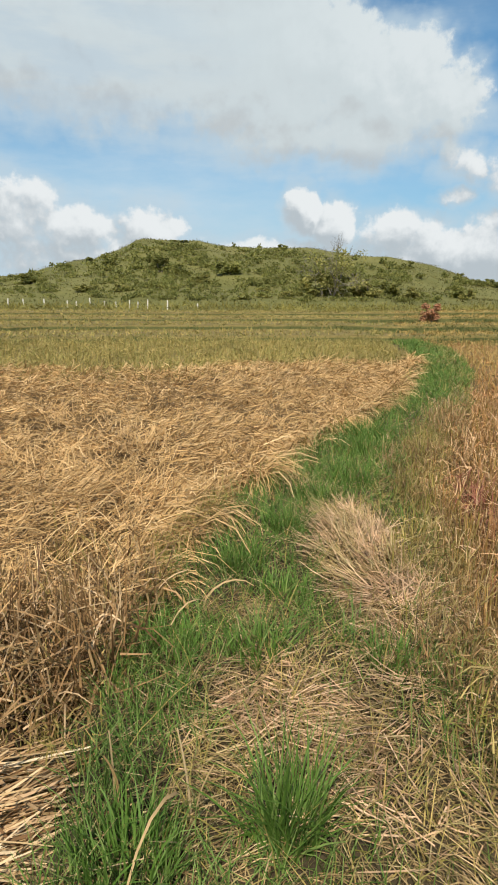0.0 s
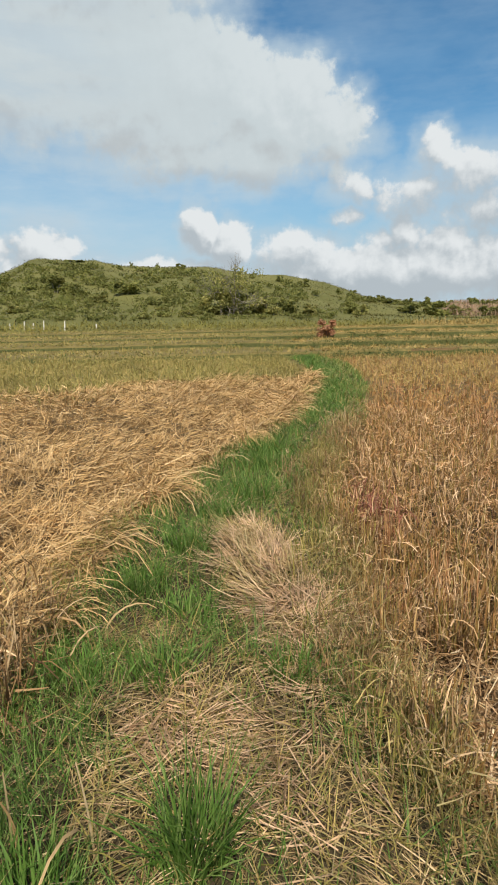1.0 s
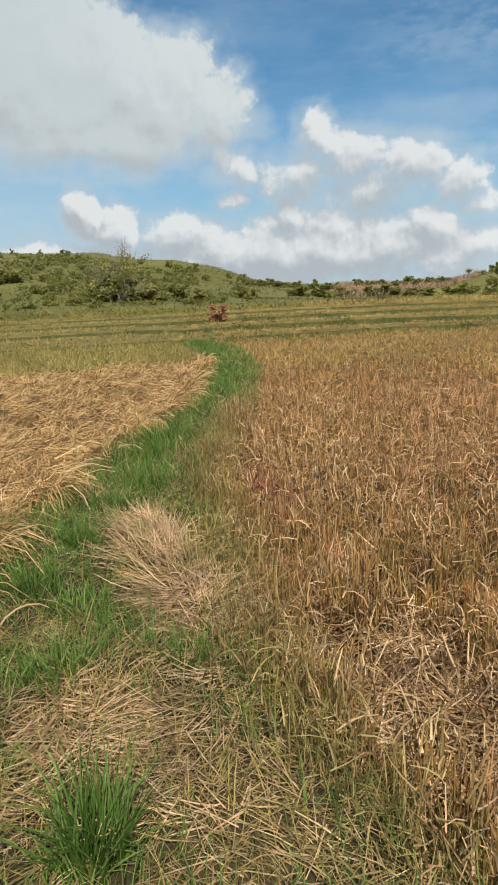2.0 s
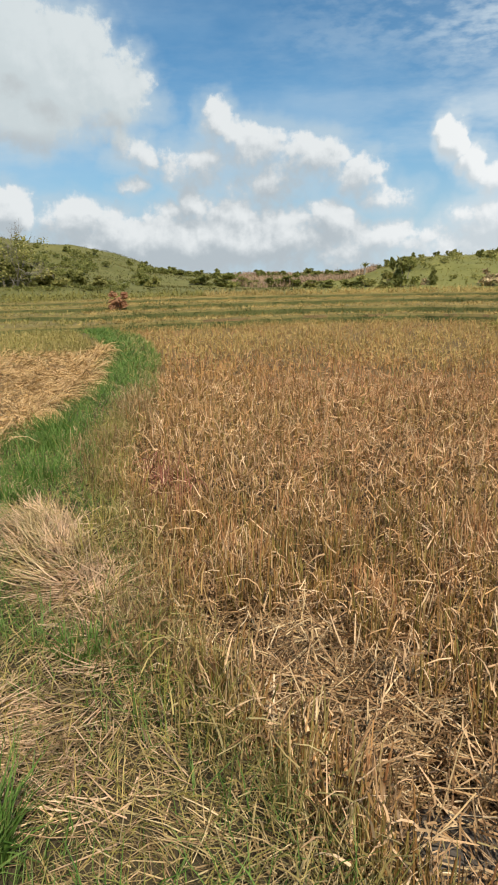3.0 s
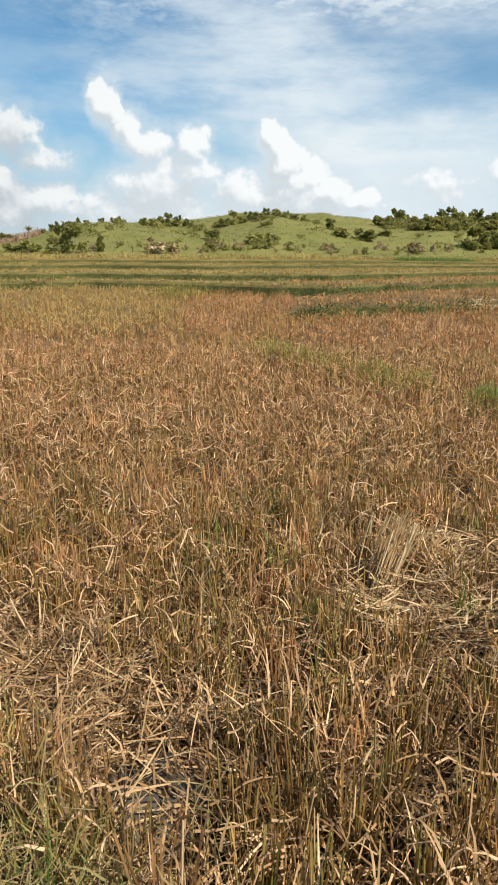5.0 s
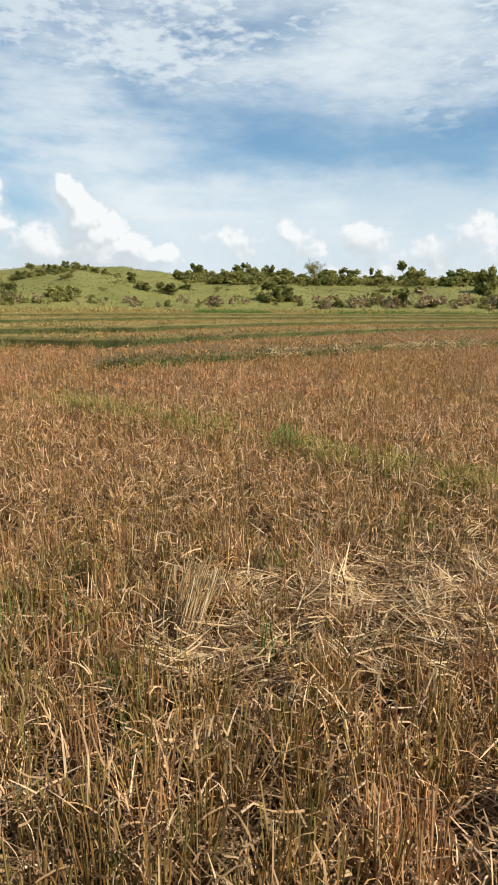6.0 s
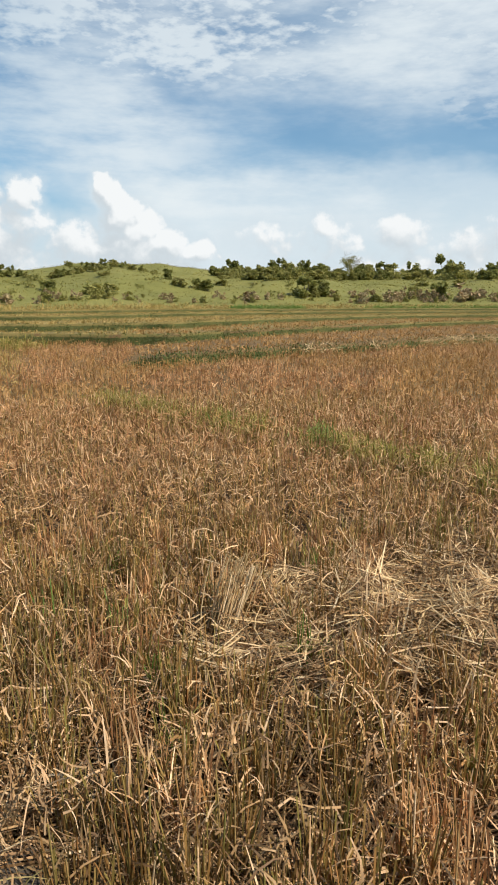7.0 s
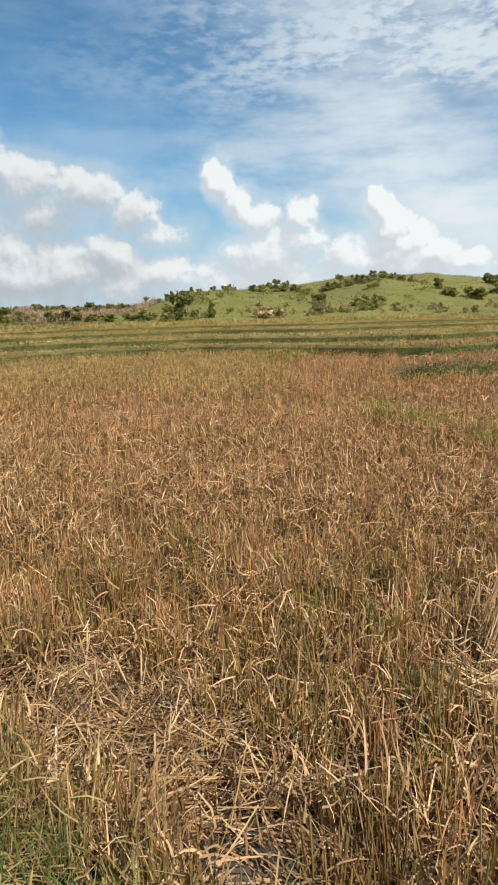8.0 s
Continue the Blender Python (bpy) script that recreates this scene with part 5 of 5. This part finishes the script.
def leaf_cloud(g, lobes, count, size):
    """Leaf sprays scattered through round lobes (x, y, z, rx, rz)."""
    pieces = []
    for x, y, z, rx, rz in lobes:
        v = g.normal(0, 1, (count, 3))
        v /= np.linalg.norm(v, axis=1)[:, None]
        v *= (g.uniform(0, 1, count) ** 0.45)[:, None]
        c = np.array([x, y, z]) + v * np.array([rx, rx, rz])
        a, b = g.normal(0, 1, (count, 3)), g.normal(0, 1, (count, 3))
        a /= np.linalg.norm(a, axis=1)[:, None]
        b -= a * (a * b).sum(1)[:, None]
        b /= np.linalg.norm(b, axis=1)[:, None]
        s = (size * g.uniform(0.5, 1.3, count))[:, None]
        quad = np.stack([c - a * s, c + b * s * 0.55, c + a * s, c - b * s * 0.55], 1).reshape(-1, 3)
        pieces.append((quad, np.arange(count * 4).reshape(-1, 4)))
    return pieces


def make_bush(seed, leaf, label, tall=1.0, wide=1.0, lobes=12, count=64, size=0.085, category="bush", name="bush", stems=4):
    """A bush one metre tall and wide; scaled where it stands."""
    g = rng(seed)
    ob = thing(name, label, category)
    shapes, wood = [], []
    for i in range(lobes):
        a, d = g.uniform(0, 6.28), 0.42 * wide * math.sqrt(g.uniform(0, 1))
        z = tall * (g.uniform(0.08, 0.45) if i % 2 else g.uniform(0.35, 1.0)) * (1 - 0.6 * d / wide)
        shapes.append((math.cos(a) * d, math.sin(a) * d, z, wide * g.uniform(0.17, 0.30) * (1.15 - 0.6 * z / tall), tall * g.uniform(0.13, 0.22)))
    for i in range(stems):
        x, y, z, _, _ = shapes[i % lobes]
        wood.append(tube([(x * 0.15, y * 0.15, -0.08), (x * 0.5, y * 0.5, z * 0.5), (x, y, z)], 0.022, 0.008, 4))
    part_arrays("stemwork", wood, M_BARK, ob, "thin grey stems")
    part_arrays("crown", leaf_cloud(g, shapes, count, size), leaf, ob)
    return ob


def put(model, first, place, height, width, turn):
    m = pose(*place, 0, 0, turn)
    size = (width, width, height)
    if first:
        model.matrix_basis, model.scale = m, size
        return model
    ob = copy_thing(model, m)
    ob.scale = size
    return ob


def build_bushes():
    g = rng(97)
    sets = {
        "bush": [make_bush(200 + i, M_LEAF, "olive green bush on a grassy hillside") for i in range(7)],
        "dark": [make_bush(220 + i, M_LEAF_DARK, "dark green leafy bush on a hillside", lobes=13, count=66) for i in range(5)],
        "dry": [make_bush(240 + i, M_LEAF_DRY, "withered brown shrub at the hill's foot", lobes=8, count=34, size=0.10, stems=7) for i in range(4)],
        "tree": [make_bush(260 + i, M_LEAF_DARK, "small dark tree on the skyline", 1.0, 0.95, 12, 58, 0.09, "tree", "tree") for i in range(5)],
    }
    used = {k: 0 for k in sets}

    def stand(kind, az, el, height_deg, width_deg):
        place, r = sight(az, el)
        models = sets[kind]
        i = used[kind]
        used[kind] += 1
        tall, wide = r * math.tan(radians(height_deg)), r * math.tan(radians(width_deg))
        place.z -= 0.06 * tall
        put(models[i % len(models)], i < len(models), place, tall * 1.1, wide * 1.05, g.uniform(0, 360))

    # bushes that stand out: bearing, height of the base, height and width in degrees
    for row in FEATURED:
        stand(*row)
    # low scrub over both hills, uncounted
    scrub = {"left": [], "right": []}
    for side, tries, lo, hi, need in (("left", 1300, -18, 25, 0.39), ("right", 260, -98, -38, 0.52)):
        for i in range(tries):
            az, el = g.uniform(lo, hi), g.uniform(-0.2 if side == "left" else 0.3, 4.3 if side == "left" else 2.6)
            top = np.interp(az, RIDGE_AZ, RIDGE_EL)
            if el > top - 0.15 or fbm(np.array([az * 0.35]), np.array([el * 1.1]), 15)[0] < need:
                continue
            place, r = sight(az, el)
            s = r * math.tan(radians(g.uniform(0.2, 0.75)))
            lobes = [(place.x + g.normal(0, s * 0.6), place.y + g.normal(0, s * 0.6), place.z + s * g.uniform(0.15, 0.5), s * g.uniform(0.3, 0.6), s * g.uniform(0.25, 0.4)) for _ in range(4)]
            scrub[side] += leaf_cloud(g, lobes, 26, s * 0.17)
        stuff("hill_scrub", scrub[side], M_LEAF_DARK if side == "left" else M_LEAF, "low olive scrub scattered over the hillside", "bush")
    # scrub along the foot, dry and green
    for i in range(120):
        az = -36 - 61 * g.uniform() ** 0.8
        s = g.uniform(0.3, 0.75) * (1.25 if az < -74 else 0.9)
        stand("dry" if g.uniform() < 0.62 else "bush", az, g.uniform(0.15, 0.75), s * g.uniform(0.8, 1.3), s * 1.2)
    # tree line on the ridge and in the gap
    for i in range(210):
        az = g.uniform(-99, -63)
        top = np.interp(az, RIDGE_AZ, RIDGE_EL)
        s = 0.32 + 0.75 * g.uniform() ** 2.2
        stand(("tree", "bush", "bush", "bush")[int(g.integers(0, 4))], az, top - g.uniform(0.05, 0.45), s * g.uniform(0.7, 1.25), s * g.uniform(1.1, 2.0))
    crest = []
    for i in range(300):
        az = g.uniform(-100, -64)
        place, r = sight(az, np.interp(az, RIDGE_AZ, RIDGE_EL) - g.uniform(0.1, 0.4))
        s = r * math.tan(radians(g.uniform(0.2, 0.55)))
        crest += leaf_cloud(g, [(place.x, place.y, place.z + s * g.uniform(0.2, 0.9), s * 0.9, s * 0.6)], 60, s * 0.2)
    stuff("ridge_thicket", crest, M_LEAF, "green thicket along the hill's crest", "bush")
    for i in range(60):
        az = g.uniform(-38, -16.5)
        top = np.interp(az, RIDGE_AZ, RIDGE_EL)
        s = g.uniform(0.3, 0.7)
        stand("tree", az, top - g.uniform(0.0, 0.2), s * g.uniform(0.7, 1.1), s * 1.5)


FEATURED = [
    # left hill
    ("dark", 7.6, 2.1, 1.3, 2.2), ("dark", 6.2, 2.0, 0.8, 1.6), ("dark", 2.0, 2.0, 1.1, 2.2), ("dark", 12.0, 2.3, 1.0, 1.6), ("bush", 4.0, 1.3, 0.6, 1.8), ("dark", 18, 1.0, 1.0, 2.2), ("bush", 13.5, 0.4, 0.8, 2.0), ("bush", 10.8, 0.5, 0.7, 1.5),
    ("dark", -6.0, 0.3, 2.2, 2.8), ("dark", -8.2, 0.4, 2.0, 2.6), ("bush", -4.6, 0.4, 1.6, 2.2), ("bush", -9.8, 0.3, 1.6, 2.2), ("dark", -11.5, 0.4, 1.3, 1.8), ("bush", -13.2, 0.2, 1.0, 1.8), ("dark", -16.8, 0.3, 1.0, 1.3), ("bush", -17.7, 0.2, 0.9, 1.2), ("bush", -1.0, 0.2, 0.8, 1.2), ("bush", 0.6, 0.0, 0.7, 1.0), ("bush", -3.0, 0.1, 0.8, 1.3),
    ("tree", 13.3, 2.9, 0.35, 0.7), ("tree", 16.3, 2.4, 0.35, 0.4), ("tree", 1.5, 4.3, 0.4, 0.3), ("tree", -0.6, 4.2, 0.4, 0.3), ("tree", -2.6, 4.1, 0.4, 0.9), ("tree", 6.0, 4.55, 0.2, 1.5), ("tree", -10.9, 3.0, 0.5, 0.7), ("tree", -12.9, 2.6, 0.65, 0.9), ("tree", -15.9, 2.0, 0.45, 0.7), ("tree", -8.6, 3.3, 0.4, 0.6),
    # the gap between the hills
    ("dark", -21.6, 0.35, 1.0, 1.7), ("dark", -23.8, 0.2, 1.1, 2.2), ("bush", -25.2, 0.2, 0.8, 1.6), ("dark", -29.3, 0.2, 1.0, 1.8), ("tree", -30.6, 0.9, 0.9, 1.3),
    ("bush", -26.3, 0.15, 0.7, 1.3), ("dark", -27.6, 0.15, 0.8, 1.6), ("bush", -31.0, 0.1, 0.6, 1.8), ("dark", -32.6, 0.05, 0.6, 1.8), ("dark", -34.2, 0.1, 0.7, 1.8), ("bush", -35.6, 0.1, 0.9, 1.6), ("tree", -26.6, 0.85, 0.7, 1.2), ("tree", -33.2, 0.9, 0.5, 1.4),
    # right hill
    ("dark", -38.6, 0.1, 2.3, 2.2), ("bush", -37.2, 0.0, 1.3, 1.6), ("dark", -40.9, 0.2, 1.4, 0.9), ("dry", -45.2, 0.1, 1.4, 1.9), ("dry", -46.8, 0.1, 1.0, 1.3),
    ("tree", -39.0, 2.2, 0.6, 0.8), ("bush", -39.8, 2.4, 0.45, 0.7), ("tree", -41.0, 2.5, 0.35, 0.6), ("bush", -42.0, 2.5, 0.45, 0.7), ("tree", -42.7, 2.5, 0.3, 0.5), ("tree", -44.3, 2.3, 0.6, 0.8), ("bush", -45.0, 2.3, 0.5, 0.8), ("tree", -46.1, 2.3, 1.0, 1.1), ("tree", -46.9, 2.3, 0.85, 1.0), ("bush", -45.6, 2.2, 0.8, 1.0), ("tree", -47.7, 2.3, 0.55, 0.8), ("bush", -48.3, 2.3, 0.4, 0.6),
    ("bush", -50.3, 2.2, 0.7, 0.9), ("tree", -50.9, 2.3, 0.8, 0.9), ("bush", -51.6, 2.5, 1.0, 1.1), ("bush", -52.3, 2.6, 0.8, 1.0), ("tree", -52.9, 2.8, 0.7, 0.9), ("bush", -53.8, 2.8, 0.8, 1.1), ("tree", -54.3, 3.15, 0.65, 0.8), ("bush", -55.1, 3.15, 0.6, 0.9), ("tree", -55.8, 3.1, 0.5, 0.8), ("bush", -56.6, 2.9, 0.6, 0.8), ("bush", -57.5, 2.8, 0.5, 0.8), ("bush", -58.4, 2.6, 0.35, 0.6), ("bush", -54.4, 2.5, 0.7, 1.2),
    ("dark", -50.0, 1.2, 1.0, 1.3), ("bush", -53.6, 1.0, 1.1, 2.1), ("bush", -54.9, 1.1, 0.9, 1.2), ("bush", -49.9, 0.3, 0.7, 1.0), ("dark", -59.4, 2.2, 0.8, 1.0), ("bush", -60.6, 1.6, 0.8, 1.3), ("dark", -62.4, 1.3, 1.1, 1.7), ("bush", -64.0, 1.7, 0.8, 1.2), ("tree", -65.2, 2.6, 0.95, 1.3), ("bush", -64.0, 2.5, 0.7, 1.2), ("tree", -70.9, 2.5, 1.5, 1.3), ("tree", -68.7, 2.5, 1.4, 1.6), ("dark", -71.2, 0.7, 1.7, 2.2), ("dark", -72.6, 0.8, 1.3, 1.6), ("dark", -82.0, 0.4, 1.6, 1.8), ("tree", -82.3, 2.3, 1.8, 1.6), ("tree", -80.0, 2.3, 1.2, 1.5), ("tree", -77.5, 2.3, 1.2, 1.5), ("dark", -88.5, 1.4, 2.0, 2.0), ("tree", -86.3, 2.2, 1.4, 2.2), ("dry", -76.5, 0.4, 1.0, 1.5), ("dry", -78.2, 0.3, 1.0, 1.4), ("dry", -84.0, 0.4, 1.4, 2.0), ("dry", -66.5, 0.4, 0.9, 1.8), ("bush", -80.5, 1.6, 0.6, 1.2), ("bush", -83.5, 1.6, 0.7, 1.0),
]


def limb(g, wood, start, way, length, thick, depth):
    """A branch that forks until its twigs are thin."""
    pts = [np.array(start, float)]
    w = np.array(way, float)
    for i in range(3):
        w = w + g.normal(0, 0.14, 3)
        w[2] += 0.05
        w /= np.linalg.norm(w)
        pts.append(pts[-1] + w * length / 3)
    wood.append(tube(pts, thick, thick * 0.55, 5 if depth > 2 else 3))
    if depth == 0:
        return
    for i in range(3 if depth > 1 else 4):
        v = w + g.normal(0, 0.62, 3)
        v /= np.linalg.norm(v)
        limb(g, wood, pts[-1] if i else pts[2], v, length * g.uniform(0.6, 0.82), thick * 0.6, depth - 1)


def bare_tree(az, el, height_deg, seed, label, crown=0):
    place, r = sight(az, el)
    tall = r * math.tan(radians(height_deg))
    g = rng(seed)
    ob = thing("bare_tree", label, "tree", place)
    wood = []
    for k in range(4):
        a = k * 1.6 + 0.3
        limb(g, wood, (0, 0, -0.2), (0.5 * math.cos(a), 0.5 * math.sin(a), 1), tall * 0.36, tall * 0.011, 4)
    part_arrays("branchwork", wood, M_BARK, ob, "pale bare forking branches")
    lobes = [(g.normal(0, tall * 0.16), g.normal(0, tall * 0.16), tall * g.uniform(0.18, 0.72), tall * 0.14, tall * 0.1) for _ in range(26)]
    part_arrays("foliage", leaf_cloud(g, lobes, 70 + crown, tall * 0.02), M_LEAF, ob, "few green leaves")
    return ob


def build_special():
    g = rng(131)
    bare_tree(-6.9, 0.25, 5.1, 5, "tall nearly bare tree with pale branches")
    bare_tree(-74.7, 2.4, 2.1, 8, "grey bare tree on the skyline", 20)
    # rust-red dry shrub on the terrace
    place, r = sight(-14.9, -1.65)
    shrub = make_bush(300, M_RUST, "rust-red dry shrub standing on a terrace", 1.0, 1.0, 10, 60, 0.10, "bush", "dry_shrub", 7)
    put(shrub, True, place, r * math.tan(radians(1.55)), r * math.tan(radians(1.75)), 20)
    # palm on the far slope
    place, r = sight(-35.3, 1.0)
    tall = r * math.tan(radians(1.25))
    palm = thing("palm_tree", "small dark palm on the slope between the hills", "tree", place)
    part_arrays("trunk", [tube([(0, 0, -0.3), (0.1, 0, tall * 0.4), (0.15, 0, tall * 0.55)], 0.22, 0.14, 7)], M_BARK, palm)
    one = np.ones(1)
    for k in range(22):
        part_arrays("frond", [ribbons(g, np.array([[0.15, 0, tall * 0.53]]), k * 2.4 * one, g.uniform(0.0, 0.9) * one, g.uniform(0.5, 1.6) * one, tall * 0.42 * one, tall * 0.07 * one, 4, 0.8)], M_LEAF_DARK, palm)
    # fence posts at the hill's foot
    model = None
    for az, base, top in ((15.2, -0.86, 0.55), (14.5, -0.85, 0.5), (13.4, -0.84, 0.75), (12.2, -0.82, 0.5), (11.3, -0.81, 0.45), (10.2, -0.9, 0.7), (8.7, -0.9, 0.75), (7.05, -0.95, 0.78), (17.0, -0.8, 0.6), (18.6, -0.8, 0.6), (9.5, -0.8, 0.45), (19.8, -0.8, 0.6), (4.5, -0.9, 0.5)):
        place, r = sight(az, base)
        tall = r * math.tan(radians(top))
        if model is None:
            model = thing("fence_post", "pale weathered wooden fence post at the hill's foot", "post", place, "fence posts along the hill's foot")
            shaft = part_arrays("shaft", [tube([(0, 0, -0.2), (0.01, 0, 0.5), (0.0, 0.01, 1.0)], 0.075, 0.065, 8)], M_POST, model)
            part_arrays("cap", [tube([(0, 0.01, 1.0), (0, 0.01, 1.02), (0, 0.01, 1.03)], 0.065, 0.01, 8)], M_POST, shaft, "sawn top")
            model.scale = (1, 1, tall)
        else:
            ob = copy_thing(model, pose(*place, g.uniform(-3, 3), g.uniform(-3, 3), 0))
            ob.scale = (1, 1, tall)
    place, r = sight(-82.5, 0.55)
    ob = thing("marker_post", "short white-topped marker post at the scrub's edge", "post", place)
    part_arrays("shaft", [tube([(0, 0, -0.2), (0, 0, 0.5), (0, 0, 0.95)], 0.06, 0.06, 8)], M_POST, ob)
    part_arrays("cap", [tube([(0, 0, 0.95), (0, 0, 1.1), (0, 0, 1.25)], 0.16, 0.14, 8)], M_WHITE, ob, "white painted top")
    # tall pinkish grass in the gap
    pts = []
    for i in range(2600):
        az = g.uniform(-36.5, -24.5)
        pts.append((az, g.uniform(125, 230)))
    a, r = np.radians([p[0] for p in pts]), np.array([p[1] for p in pts])
    p = np.stack([-np.sin(a) * r, np.cos(a) * r], -1)
    stuff("tall_reeds", clump(g, lift(p), 4, 6, 1.2, 0.6, 1, 0.10), M_REED, "tall pinkish dry grass between the hills", "grass")
    # turf of the hills
    q = polar(g, 26, -100, 64, 230, 0.6)
    q = q[(reach(q) > np.interp(bearing(q), AZ, FOOT)) & (reach(q) < np.interp(bearing(q), FAR_AZ, FAR_R) * 1.03)]
    left = bearing(q) > -30
    for sel, mat in ((left, M_HILLGRASS), (~left, M_PASTURE)):
        stuff("hill_grass", clump(g, lift(q[sel]), 0, 4, 0.20 if mat is M_PASTURE else 0.22, 0.6, 1, 0.11, 1.2), mat, "olive green grass on the hillside", "grass")
    az = g.uniform(-100, 30, 2600)
    r = np.interp(az, AZ, FOOT) + g.uniform(-1.0, 4.0, len(az))
    a = np.radians(az)
    q = np.stack([-np.sin(a) * r, np.cos(a) * r], -1)
    green = az > -22
    stuff("foot_grass", clump(g, lift(q[green]), 1, 6, 0.5, 0.5, 1, 0.06, 0.8), M_PASTURE, "rough green grass along the hill's foot", "grass")
    stuff("foot_grass", clump(g, lift(q[~green]), 2, 5, 0.5, 0.5, 1, 0.06, 0.8), M_FIELD, "rough brown grass along the hill's foot", "grass")


build_terraces()
build_terrace_details()
build_bushes()
build_special()
